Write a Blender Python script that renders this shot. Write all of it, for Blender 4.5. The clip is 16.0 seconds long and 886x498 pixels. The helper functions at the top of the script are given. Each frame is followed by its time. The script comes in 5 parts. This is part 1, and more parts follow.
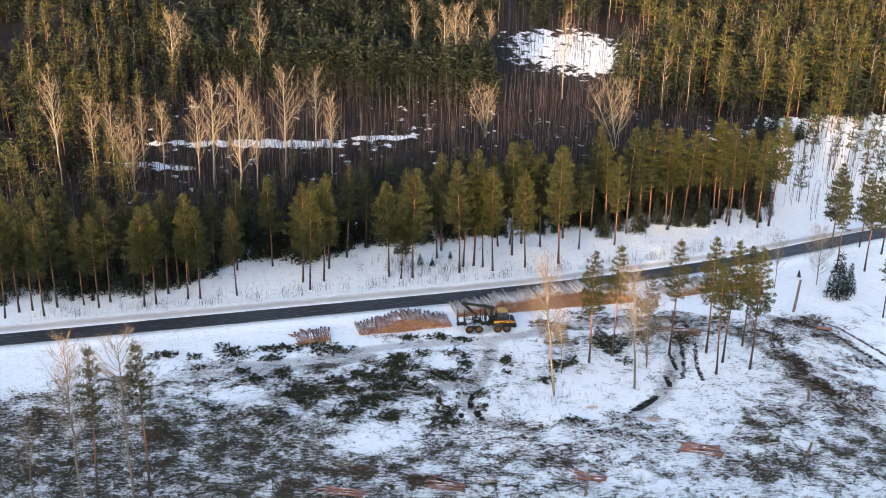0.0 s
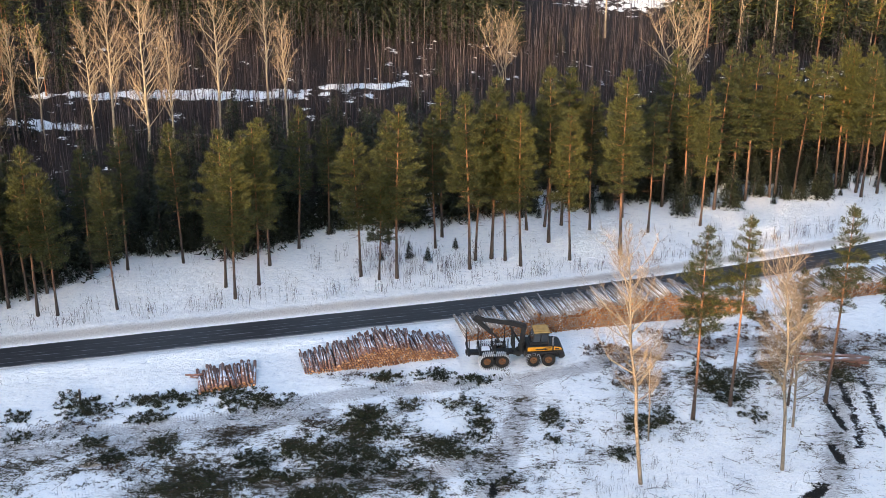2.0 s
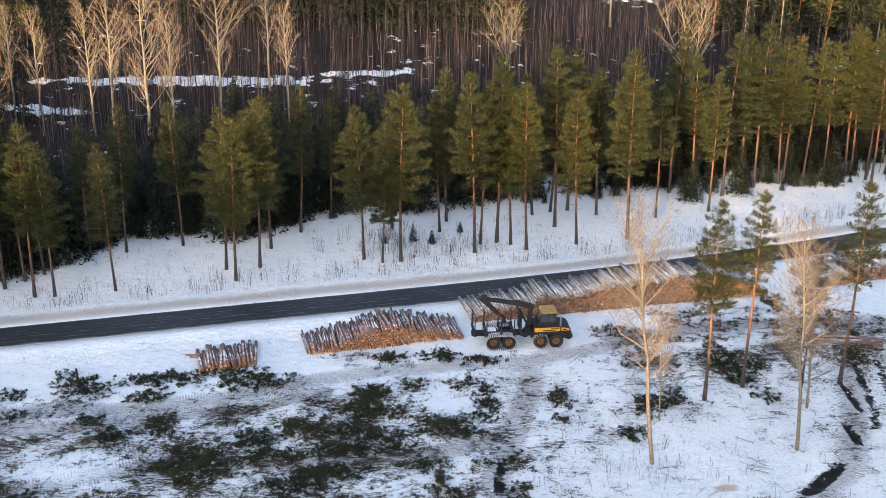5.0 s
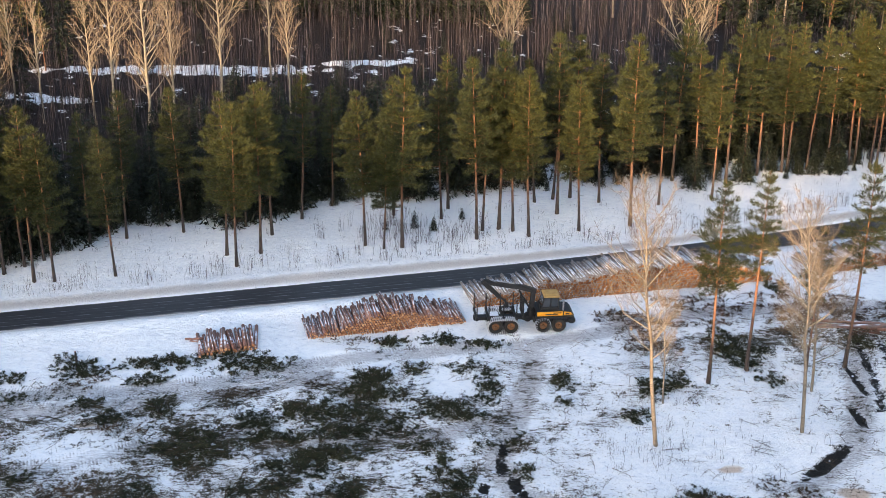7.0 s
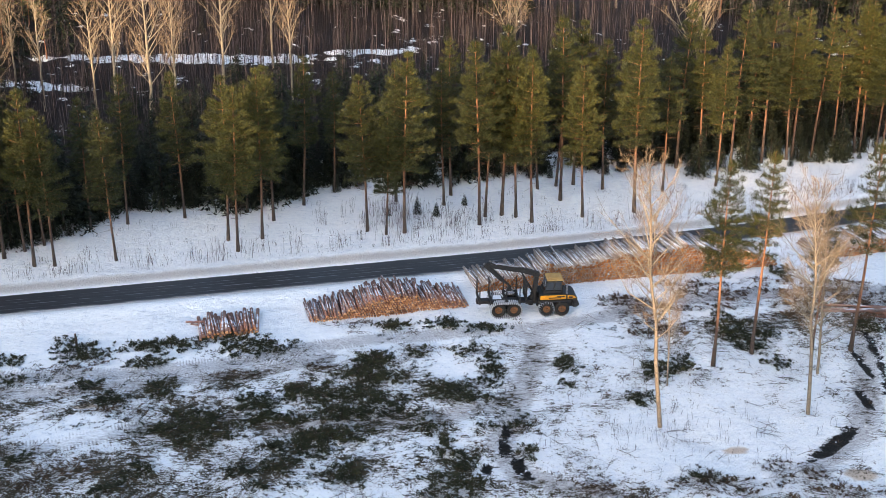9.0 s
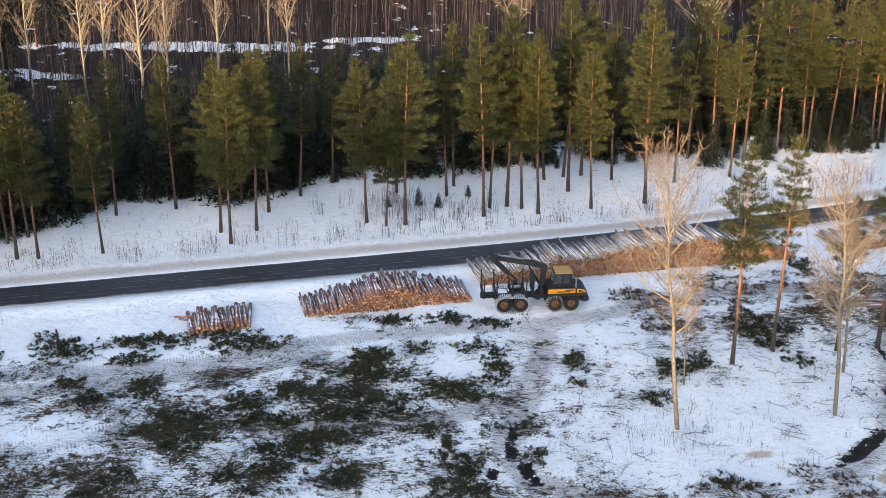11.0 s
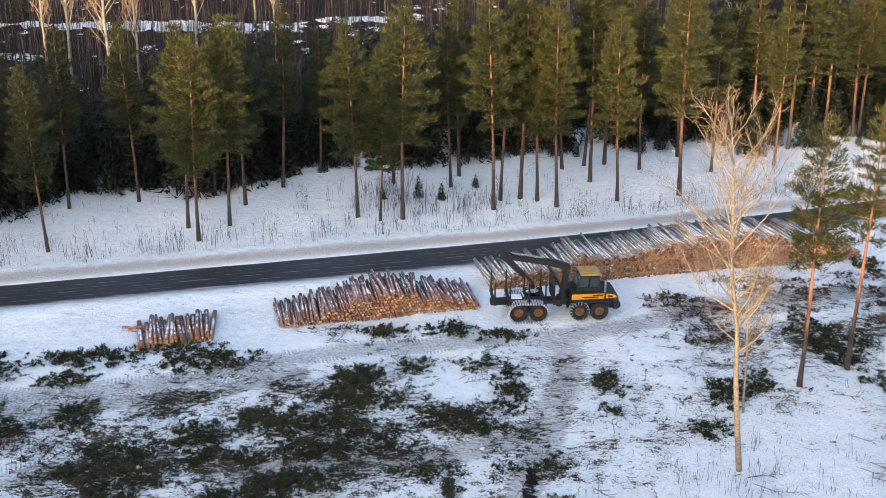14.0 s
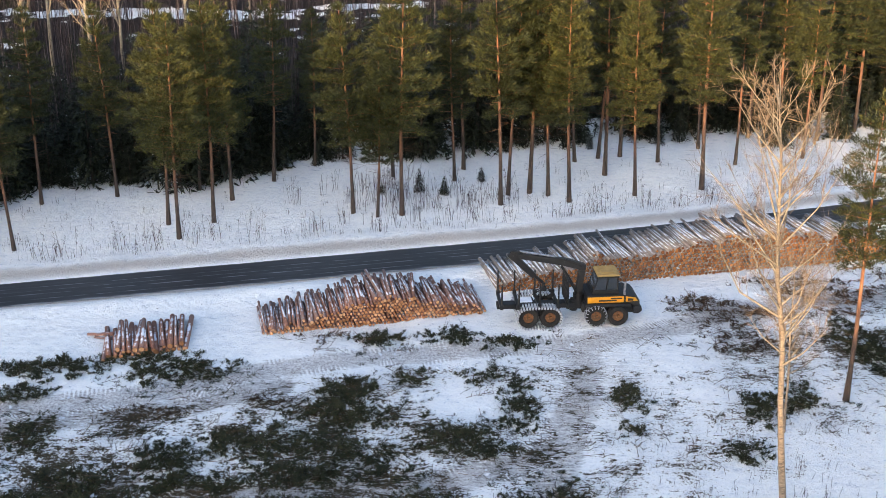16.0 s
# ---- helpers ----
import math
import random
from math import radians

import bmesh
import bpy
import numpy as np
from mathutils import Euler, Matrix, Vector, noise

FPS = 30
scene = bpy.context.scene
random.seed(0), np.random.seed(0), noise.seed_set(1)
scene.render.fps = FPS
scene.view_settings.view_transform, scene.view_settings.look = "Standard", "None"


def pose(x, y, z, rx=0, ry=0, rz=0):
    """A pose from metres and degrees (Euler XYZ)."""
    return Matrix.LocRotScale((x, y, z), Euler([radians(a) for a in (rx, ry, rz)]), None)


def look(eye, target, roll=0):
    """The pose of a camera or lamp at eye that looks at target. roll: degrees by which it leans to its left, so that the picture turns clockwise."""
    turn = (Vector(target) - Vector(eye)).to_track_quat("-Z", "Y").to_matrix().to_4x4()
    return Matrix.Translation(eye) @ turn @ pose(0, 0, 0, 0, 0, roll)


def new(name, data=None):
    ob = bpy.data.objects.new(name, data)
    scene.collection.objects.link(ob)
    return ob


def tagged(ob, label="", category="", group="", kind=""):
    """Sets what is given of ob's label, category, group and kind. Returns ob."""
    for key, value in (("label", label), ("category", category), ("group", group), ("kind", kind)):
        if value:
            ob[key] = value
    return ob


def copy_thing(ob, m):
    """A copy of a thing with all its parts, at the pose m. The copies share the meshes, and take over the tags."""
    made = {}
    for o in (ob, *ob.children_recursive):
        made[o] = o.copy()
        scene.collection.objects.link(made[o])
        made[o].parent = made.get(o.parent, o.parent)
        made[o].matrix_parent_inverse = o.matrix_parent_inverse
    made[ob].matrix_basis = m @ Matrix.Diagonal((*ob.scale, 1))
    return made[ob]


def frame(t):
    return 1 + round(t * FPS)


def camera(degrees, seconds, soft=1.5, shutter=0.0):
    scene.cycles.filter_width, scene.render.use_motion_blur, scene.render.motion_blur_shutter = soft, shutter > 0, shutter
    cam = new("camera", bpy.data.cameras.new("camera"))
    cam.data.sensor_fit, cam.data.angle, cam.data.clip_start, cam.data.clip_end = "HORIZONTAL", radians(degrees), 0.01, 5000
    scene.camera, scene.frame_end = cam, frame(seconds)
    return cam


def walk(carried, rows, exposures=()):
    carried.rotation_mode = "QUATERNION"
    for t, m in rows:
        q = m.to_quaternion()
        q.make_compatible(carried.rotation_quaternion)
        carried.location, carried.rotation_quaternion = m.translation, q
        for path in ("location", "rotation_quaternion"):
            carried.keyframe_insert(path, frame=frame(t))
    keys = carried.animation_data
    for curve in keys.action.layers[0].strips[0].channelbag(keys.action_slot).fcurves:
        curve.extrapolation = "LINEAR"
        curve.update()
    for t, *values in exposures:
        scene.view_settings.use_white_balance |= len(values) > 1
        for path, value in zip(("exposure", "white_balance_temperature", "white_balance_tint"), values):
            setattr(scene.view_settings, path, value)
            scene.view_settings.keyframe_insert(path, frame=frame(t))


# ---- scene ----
FOV = 43.81
EXPO = 1.93
KELVIN = 7000


def shot(x, y, z, yaw, pitch, roll):
    """Camera pose from its place, heading, tilt and lean."""
    a, b = radians(yaw), radians(pitch)
    ahead = Vector((-math.sin(a) * math.cos(b), math.cos(a) * math.cos(b), math.sin(b)))
    eye = Vector((x, y, z))
    return look(eye, eye + ahead * 50.0, roll)


cam = camera(FOV, 16.0, soft=0.5)
walk(cam, [
    (0, shot(-1.28, -66.81, 77.99, -0.44, -21.15, 1.17)),
    (0.1, shot(-1.17, -63.22, 76.58, -0.41, -21.19, 1.11)),
    (0.2, shot(-1.07, -59.64, 75.16, -0.38, -21.22, 1.05)),
    (0.3, shot(-0.96, -56.06, 73.74, -0.34, -21.25, 0.99)),
    (0.4, shot(-0.86, -52.49, 72.30, -0.31, -21.27, 0.94)),
    (0.5, shot(-0.76, -48.93, 70.83, -0.28, -21.27, 0.89)),
    (0.6, shot(-0.66, -45.37, 69.36, -0.25, -21.28, 0.85)),
    (0.7, shot(-0.56, -41.81, 67.90, -0.22, -21.28, 0.80)),
    (0.8, shot(-0.46, -38.25, 66.43, -0.19, -21.28, 0.76)),
    (0.9, shot(-0.37, -34.69, 64.96, -0.16, -21.28, 0.72)),
    (1, shot(-0.27, -31.13, 63.49, -0.12, -21.27, 0.68)),
    (1.1, shot(-0.17, -27.56, 62.02, -0.09, -21.27, 0.63)),
    (1.2, shot(-0.07, -24.03, 60.49, -0.05, -21.25, 0.58)),
    (1.3, shot(0.04, -20.49, 58.96, -0.00, -21.23, 0.52)),
    (1.4, shot(0.14, -16.95, 57.43, 0.05, -21.21, 0.47)),
    (1.5, shot(0.25, -13.41, 55.89, 0.10, -21.19, 0.41)),
    (1.6, shot(0.35, -9.87, 54.36, 0.15, -21.16, 0.34)),
    (1.7, shot(0.48, -6.31, 52.68, 0.21, -21.12, 0.27)),
    (1.8, shot(0.60, -3.41, 51.30, 0.27, -21.08, 0.20)),
    (1.9, shot(0.65, -2.05, 50.65, 0.29, -21.05, 0.17)),
    (2, shot(0.68, -1.19, 50.24, 0.28, -21.01, 0.18)),
    (2.1, shot(0.47, -0.82, 49.85, 0.23, -20.96, 0.23)),
    (2.2, shot(0.28, -0.49, 49.51, 0.15, -20.91, 0.30)),
    (2.3, shot(0.13, -0.23, 49.24, 0.08, -20.86, 0.37)),
    (2.4, shot(0.03, -0.06, 49.06, 0.03, -20.83, 0.41)),
    (2.5, shot(-0.00, 0.00, 49.00, 0.00, -20.81, 0.45)),
    (3, shot(0.04, 0.03, 48.62, 0.06, -20.80, 0.43)),
    (3.5, shot(0.07, 0.03, 48.24, 0.12, -20.79, 0.42)),
    (4, shot(0.10, 0.03, 47.87, 0.18, -20.79, 0.39)),
    (6.5, shot(0.15, 0.16, 45.79, 0.35, -20.80, 0.33)),
    (7, shot(0.14, 0.20, 45.36, 0.37, -20.81, 0.33)),
    (7.5, shot(0.14, 0.21, 44.92, 0.40, -20.81, 0.34)),
    (8, shot(0.15, 0.23, 44.48, 0.44, -20.82, 0.32)),
    (8.5, shot(0.16, 0.29, 44.07, 0.49, -20.83, 0.31)),
    (9, shot(0.16, 0.38, 43.65, 0.52, -20.86, 0.30)),
    (9.5, shot(0.17, 0.42, 43.22, 0.56, -20.87, 0.29)),
    (10, shot(0.17, 0.46, 42.88, 0.59, -20.88, 0.28)),
    (10.5, shot(0.05, 2.96, 42.01, 0.55, -20.94, 0.34)),
    (11, shot(0.12, 5.29, 41.11, 0.66, -20.96, 0.28)),
    (11.5, shot(0.21, 7.88, 40.11, 0.77, -20.97, 0.22)),
    (12, shot(0.33, 10.55, 39.14, 0.92, -21.03, 0.13)),
    (12.5, shot(0.39, 13.18, 38.06, 1.01, -21.01, 0.09)),
    (13, shot(0.40, 15.76, 36.92, 1.05, -20.94, 0.08)),
    (13.5, shot(0.39, 18.24, 35.76, 1.08, -20.84, 0.09)),
    (14, shot(0.37, 20.61, 34.63, 1.10, -20.73, 0.11)),
    (14.5, shot(0.38, 22.83, 33.59, 1.14, -20.64, 0.11)),
    (15, shot(0.42, 24.87, 32.68, 1.22, -20.59, 0.09)),
    (15.5, shot(0.52, 26.70, 31.97, 1.35, -20.59, 0.03)),
    (16, shot(0.70, 28.30, 31.49, 1.56, -20.67, -0.08)),
], exposures=[(0.0, EXPO, KELVIN, 10), (16.0, EXPO, KELVIN, 10)])

# ---- world and sun ----
SUN_TO = Vector((0.40, 0.90, -0.085)).normalized()      # the way that the sunlight travels
world = bpy.data.worlds.new("sky")
scene.world = world
world.use_nodes = True
wn, wl = world.node_tree.nodes, world.node_tree.links
sky = wn.new("ShaderNodeTexSky")
sky.sky_type = 'NISHITA'
sky.sun_disc = False
sky.sun_elevation = radians(16)
sky.air_density, sky.ozone_density, sky.dust_density = 0.8, 0.5, 1.0
sky.sun_rotation = math.atan2(-SUN_TO.x, -SUN_TO.y)
wn["Background"].inputs["Strength"].default_value = 0.15
wl.new(sky.outputs[0], wn["Background"].inputs["Color"])
sun_data = bpy.data.lights.new("sun", 'SUN')
sun_data.energy = 2.8
sun_data.angle = radians(0.6)
sun_data.color = (1.0, 0.71, 0.43)
sun = new("sun", sun_data)
sun.matrix_world = look((0, 0, 90), Vector((0, 0, 90)) + SUN_TO)


# ---- materials ----
def material(name, rough=0.8, metal=0.0):
    m = bpy.data.materials.new(name)
    m.use_nodes = True
    b = m.node_tree.nodes["Principled BSDF"]
    b.inputs["Roughness"].default_value = rough
    b.inputs["Metallic"].default_value = metal
    return m, m.node_tree.nodes, m.node_tree.links, b


def ramp(n, stops):
    r = n.new("ShaderNodeValToRGB")
    while len(r.color_ramp.elements) < len(stops):
        r.color_ramp.elements.new(0.5)
    for e, (p, c) in zip(r.color_ramp.elements, stops):
        e.position, e.color = p, (*c, 1)
    return r


def noise_tex(n, l, scale, detail=4, coord=None, rough=0.6):
    t = n.new("ShaderNodeTexNoise")
    t.inputs["Scale"].default_value, t.inputs["Detail"].default_value, t.inputs["Roughness"].default_value = scale, detail, rough
    if coord is not None:
        l.new(coord, t.inputs["Vector"])
    return t


def bump(n, l, b, height, strength, distance=0.02):
    u = n.new("ShaderNodeBump")
    u.inputs["Strength"].default_value, u.inputs["Distance"].default_value = strength, distance
    l.new(height, u.inputs["Height"])
    l.new(u.outputs[0], b.inputs["Normal"])


def mapped(n, l, scale, kind="Object"):
    c, m = n.new("ShaderNodeTexCoord"), n.new("ShaderNodeMapping")
    m.inputs["Scale"].default_value = scale
    l.new(c.outputs[kind], m.inputs["Vector"])
    return m.outputs[0]


def math_node(n, l, op, a, b, clamp=False):
    m = n.new("ShaderNodeMath")
    m.operation, m.use_clamp = op, clamp
    for i, v in enumerate((a, b)):
        if isinstance(v, (int, float)):
            m.inputs[i].default_value = v
        else:
            l.new(v, m.inputs[i])
    return m.outputs[0]


def mix_col(n, l, fac, a, b):
    m = n.new("ShaderNodeMix")
    m.data_type = 'RGBA'
    for i, v in ((0, fac), (6, a), (7, b)):
        if isinstance(v, tuple):
            m.inputs[i].default_value = (*v, 1)
        elif isinstance(v, (int, float)):
            m.inputs[i].default_value = v
        else:
            l.new(v, m.inputs[i])
    return m.outputs[2]


def span(n, l, v, lo, hi):
    m = n.new("ShaderNodeMapRange")
    m.interpolation_type = 'SMOOTHSTEP'
    m.inputs[1].default_value, m.inputs[2].default_value = lo, hi
    l.new(v, m.inputs[0])
    return m.outputs[0]


def plain(name, c1, c2, scale=4.0, rough=0.7, metal=0.0, bump_by=0.0, stretch=(1, 1, 1), detail=5):
    """Two tones mixed by noise, with a little relief."""
    m, n, l, b = material(name, rough, metal)
    t = noise_tex(n, l, scale, detail, mapped(n, l, stretch))
    r = ramp(n, [(0.3, c1), (0.7, c2)])
    l.new(t.outputs["Fac"], r.inputs["Fac"])
    l.new(r.outputs["Color"], b.inputs["Base Color"])
    if bump_by:
        bump(n, l, b, t.outputs["Fac"], bump_by)
    return m


def foliage(name, dark, mid, light, gloss=0.55):
    """Needles: each sprig takes its own tone, and whole trees differ a little."""
    m, n, l, b = material(name, gloss)
    g, o = n.new("ShaderNodeNewGeometry"), n.new("ShaderNodeObjectInfo")
    r = ramp(n, [(0.0, dark), (0.55, mid), (1.0, light)])
    l.new(math_node(n, l, 'ADD', math_node(n, l, 'MULTIPLY', g.outputs["Random Per Island"], 0.75), math_node(n, l, 'MULTIPLY', o.outputs["Random"], 0.25)), r.inputs["Fac"])
    l.new(r.outputs["Color"], b.inputs["Base Color"])
    b.inputs["Specular IOR Level"].default_value = 0.25
    return m


def snow_ground():
    m, n, l, b = material("snow_ground", 0.75)
    b.inputs["Specular IOR Level"].default_value = 0.15
    pos = mapped(n, l, (1, 1, 1))

    def attr(name):
        a = n.new("ShaderNodeAttribute")
        a.attribute_name = name
        return a.outputs["Fac"]

    big, mid, fine = noise_tex(n, l, 0.35, 5, pos), noise_tex(n, l, 1.5, 8, mapped(n, l, (0.8, 1.35, 1)), 0.74), noise_tex(n, l, 7.0, 6, pos, 0.8)
    streak = noise_tex(n, l, 1.0, 6, mapped(n, l, (1.4, 6.0, 1)), 0.7)
    # snow: bluish shade of the small hollows is painted into the low tones
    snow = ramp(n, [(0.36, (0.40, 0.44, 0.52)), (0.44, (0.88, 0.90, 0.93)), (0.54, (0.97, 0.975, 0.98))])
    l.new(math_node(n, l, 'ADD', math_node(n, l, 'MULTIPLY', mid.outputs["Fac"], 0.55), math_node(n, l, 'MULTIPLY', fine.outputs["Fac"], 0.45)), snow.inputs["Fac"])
    # litter: dark needles and bark, dense where the machine has worked
    lit = math_node(n, l, 'ADD', math_node(n, l, 'ADD', math_node(n, l, 'MULTIPLY', mid.outputs["Fac"], 0.7), math_node(n, l, 'MULTIPLY', streak.outputs["Fac"], 0.35)), math_node(n, l, 'MULTIPLY', fine.outputs["Fac"], 0.95))
    lit = math_node(n, l, 'ADD', lit, math_node(n, l, 'MULTIPLY', big.outputs["Fac"], 0.6))
    lit = math_node(n, l, 'ADD', lit, math_node(n, l, 'MULTIPLY', attr("litter"), 0.40))
    lfac = span(n, l, lit, 1.475, 1.51)
    lcol = ramp(n, [(0.3, (0.014, 0.017, 0.009)), (0.5, (0.045, 0.038, 0.022)), (0.66, (0.14, 0.09, 0.055))])
    l.new(fine.outputs["Fac"], lcol.inputs["Fac"])
    # wheel tracks: snow churned grey-brown, in lines
    trk = math_node(n, l, 'ADD', math_node(n, l, 'MULTIPLY', streak.outputs["Fac"], 0.7), math_node(n, l, 'MULTIPLY', fine.outputs["Fac"], 0.4))
    trk = math_node(n, l, 'ADD', trk, math_node(n, l, 'MULTIPLY', attr("track"), 0.5))
    bars = n.new("ShaderNodeMath")
    bars.operation = 'SINE'
    l.new(math_node(n, l, 'MULTIPLY', attr("along"), 24.0), bars.inputs[0])
    trk = math_node(n, l, 'ADD', trk, math_node(n, l, 'MULTIPLY', math_node(n, l, 'MULTIPLY', bars.outputs[0], attr("tread")), math_node(n, l, 'MULTIPLY', span(n, l, big.outputs["Fac"], 0.42, 0.58), 0.13)))
    tfac = math_node(n, l, 'MULTIPLY', span(n, l, trk, 0.83, 1.02), 0.78)
    tcol = ramp(n, [(0.41, (0.11, 0.085, 0.08)), (0.56, (0.70, 0.69, 0.70))])
    l.new(fine.outputs["Fac"], tcol.inputs["Fac"])
    mud = math_node(n, l, 'ADD', math_node(n, l, 'ADD', math_node(n, l, 'MULTIPLY', mid.outputs["Fac"], 2.2), math_node(n, l, 'MULTIPLY', fine.outputs["Fac"], 1.2)), attr("mud"))
    mfac = span(n, l, mud, 2.14, 2.2)
    verge = math_node(n, l, 'ADD', math_node(n, l, 'MULTIPLY', fine.outputs["Fac"], 0.5), attr("verge"))
    vfac = math_node(n, l, 'MULTIPLY', span(n, l, verge, 0.5, 1.25), 0.8)
    saw = math_node(n, l, 'ADD', math_node(n, l, 'MULTIPLY', mid.outputs["Fac"], 0.5), attr("sawdust"))
    sfac = math_node(n, l, 'MULTIPLY', span(n, l, saw, 0.7, 1.1), 0.75)
    # wood floor: litter and the trees' shade, both put in as near-black
    floor = math_node(n, l, 'ADD', math_node(n, l, 'ADD', math_node(n, l, 'MULTIPLY', mid.outputs["Fac"], 0.45), big.outputs["Fac"]), math_node(n, l, 'MULTIPLY', attr("forest_dark"), 0.6))
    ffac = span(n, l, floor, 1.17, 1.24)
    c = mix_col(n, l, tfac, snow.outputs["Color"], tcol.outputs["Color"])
    c = mix_col(n, l, vfac, c, (0.33, 0.29, 0.26))
    c = mix_col(n, l, sfac, c, (0.55, 0.38, 0.24))
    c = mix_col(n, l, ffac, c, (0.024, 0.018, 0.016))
    c = mix_col(n, l, lfac, c, lcol.outputs["Color"])
    c = mix_col(n, l, mfac, c, (0.007, 0.005, 0.004))
    l.new(c, b.inputs["Base Color"])
    rgh = n.new("ShaderNodeMapRange")
    rgh.inputs[3].default_value, rgh.inputs[4].default_value = 0.75, 0.6
    l.new(mfac, rgh.inputs[0])
    l.new(rgh.outputs[0], b.inputs["Roughness"])
    h = math_node(n, l, 'ADD', math_node(n, l, 'MULTIPLY', mid.outputs["Fac"], 1.2), math_node(n, l, 'MULTIPLY', fine.outputs["Fac"], 0.35))
    h = math_node(n, l, 'ADD', h, math_node(n, l, 'MULTIPLY', lfac, 0.35))
    bump(n, l, b, h, 1.0, 0.26)
    return m


def asphalt():
    m, n, l, b = material("asphalt", 0.55)
    pos = mapped(n, l, (1, 1, 1))
    a = n.new("ShaderNodeAttribute")
    a.attribute_name = "across"
    grain, patch = noise_tex(n, l, 40, 3, pos), noise_tex(n, l, 0.8, 5, mapped(n, l, (0.25, 1.6, 1)))
    # two wheel lanes each way are wet and dark, salt and frost lie between them
    w = n.new("ShaderNodeMath")
    w.operation = 'SINE'
    l.new(math_node(n, l, 'MULTIPLY', a.outputs["Fac"], 12.5), w.inputs[0])
    f = math_node(n, l, 'ADD', math_node(n, l, 'MULTIPLY', w.outputs[0], 0.22), patch.outputs["Fac"])
    fac = span(n, l, f, 0.45, 0.95)
    base = ramp(n, [(0.3, (0.010, 0.011, 0.013)), (0.7, (0.018, 0.018, 0.021))])
    l.new(grain.outputs["Fac"], base.inputs["Fac"])
    c = mix_col(n, l, math_node(n, l, 'MULTIPLY', fac, 0.45), base.outputs["Color"], (0.045, 0.045, 0.052))
    edge = math_node(n, l, 'ADD', math_node(n, l, 'ABSOLUTE', a.outputs["Fac"], 0.0), math_node(n, l, 'MULTIPLY', patch.outputs["Fac"], 0.35))
    c = mix_col(n, l, math_node(n, l, 'MULTIPLY', span(n, l, edge, 1.02, 1.22), 0.85), c, (0.42, 0.42, 0.43))
    # thin broken lines of salt and trodden snow along the lanes
    broken = noise_tex(n, l, 0.6, 6, mapped(n, l, (0.35, 2.6, 1)), 0.7)
    for at_, wide in ((0.36, 0.035), (-0.22, 0.045), (0.05, 0.02), (-0.62, 0.03)):
        away = math_node(n, l, 'ABSOLUTE', math_node(n, l, 'SUBTRACT', a.outputs["Fac"], at_), 0.0)
        line = math_node(n, l, 'SUBTRACT', 1.0, span(n, l, away, wide * 0.3, wide))
        c = mix_col(n, l, math_node(n, l, 'MULTIPLY', line, span(n, l, broken.outputs["Fac"], 0.42, 0.62)), c, (0.20, 0.20, 0.22))
    l.new(c, b.inputs["Base Color"])
    bump(n, l, b, grain.outputs["Fac"], 0.3, 0.01)
    return m


def pine_bark():
    m, n, l, b = material("pine_bark", 0.9)
    c = n.new("ShaderNodeTexCoord")
    s = n.new("ShaderNodeSeparateXYZ")
    l.new(c.outputs["Object"], s.inputs[0])
    t = noise_tex(n, l, 6.0, 5, mapped(n, l, (1, 1, 0.25)))
    low = ramp(n, [(0.3, (0.022, 0.016, 0.014)), (0.7, (0.075, 0.050, 0.040))])
    top = ramp(n, [(0.3, (0.13, 0.055, 0.03)), (0.7, (0.27, 0.125, 0.065))])
    for r in (low, top):
        l.new(t.outputs["Fac"], r.inputs["Fac"])
    h = math_node(n, l, 'ADD', s.outputs[2], math_node(n, l, 'MULTIPLY', t.outputs["Fac"], 3.0))
    l.new(mix_col(n, l, span(n, l, h, 3.5, 9.5), low.outputs["Color"], top.outputs["Color"]), b.inputs["Base Color"])
    bump(n, l, b, t.outputs["Fac"], 0.8, 0.05)
    return m


def log_bark(name, snow_from, tones):
    """Sawn logs: bark torn off in strips, snow on the upper side."""
    m, n, l, b = material(name, 0.85)
    o, g = n.new("ShaderNodeObjectInfo"), n.new("ShaderNodeNewGeometry")
    s = n.new("ShaderNodeSeparateXYZ")
    l.new(g.outputs["Normal"], s.inputs[0])
    pos = n.new("ShaderNodeMapping")
    pos.inputs["Scale"].default_value = (1, 1, 1)
    l.new(g.outputs["Position"], pos.inputs["Vector"])
    strip = noise_tex(n, l, 2.2, 5, pos.outputs[0])
    coarse = noise_tex(n, l, 0.8, 4, pos.outputs[0])
    key = math_node(n, l, 'ADD', math_node(n, l, 'MULTIPLY', strip.outputs["Fac"], 0.6), math_node(n, l, 'MULTIPLY', math_node(n, l, 'ADD', o.outputs["Random"], g.outputs["Random Per Island"]), 0.28))
    r = ramp(n, list(zip((0.25, 0.42, 0.58, 0.8), tones)))
    l.new(key, r.inputs["Fac"])
    sn = math_node(n, l, 'ADD', math_node(n, l, 'MULTIPLY', s.outputs[2], 0.55), math_node(n, l, 'ADD', math_node(n, l, 'MULTIPLY', strip.outputs["Fac"], 0.5), math_node(n, l, 'MULTIPLY', coarse.outputs["Fac"], 0.5)))
    l.new(mix_col(n, l, math_node(n, l, 'MULTIPLY', span(n, l, sn, snow_from, snow_from + 0.1), 0.85), r.outputs["Color"], (0.78, 0.80, 0.85)), b.inputs["Base Color"])
    bump(n, l, b, strip.outputs["Fac"], 0.6, 0.03)
    return m


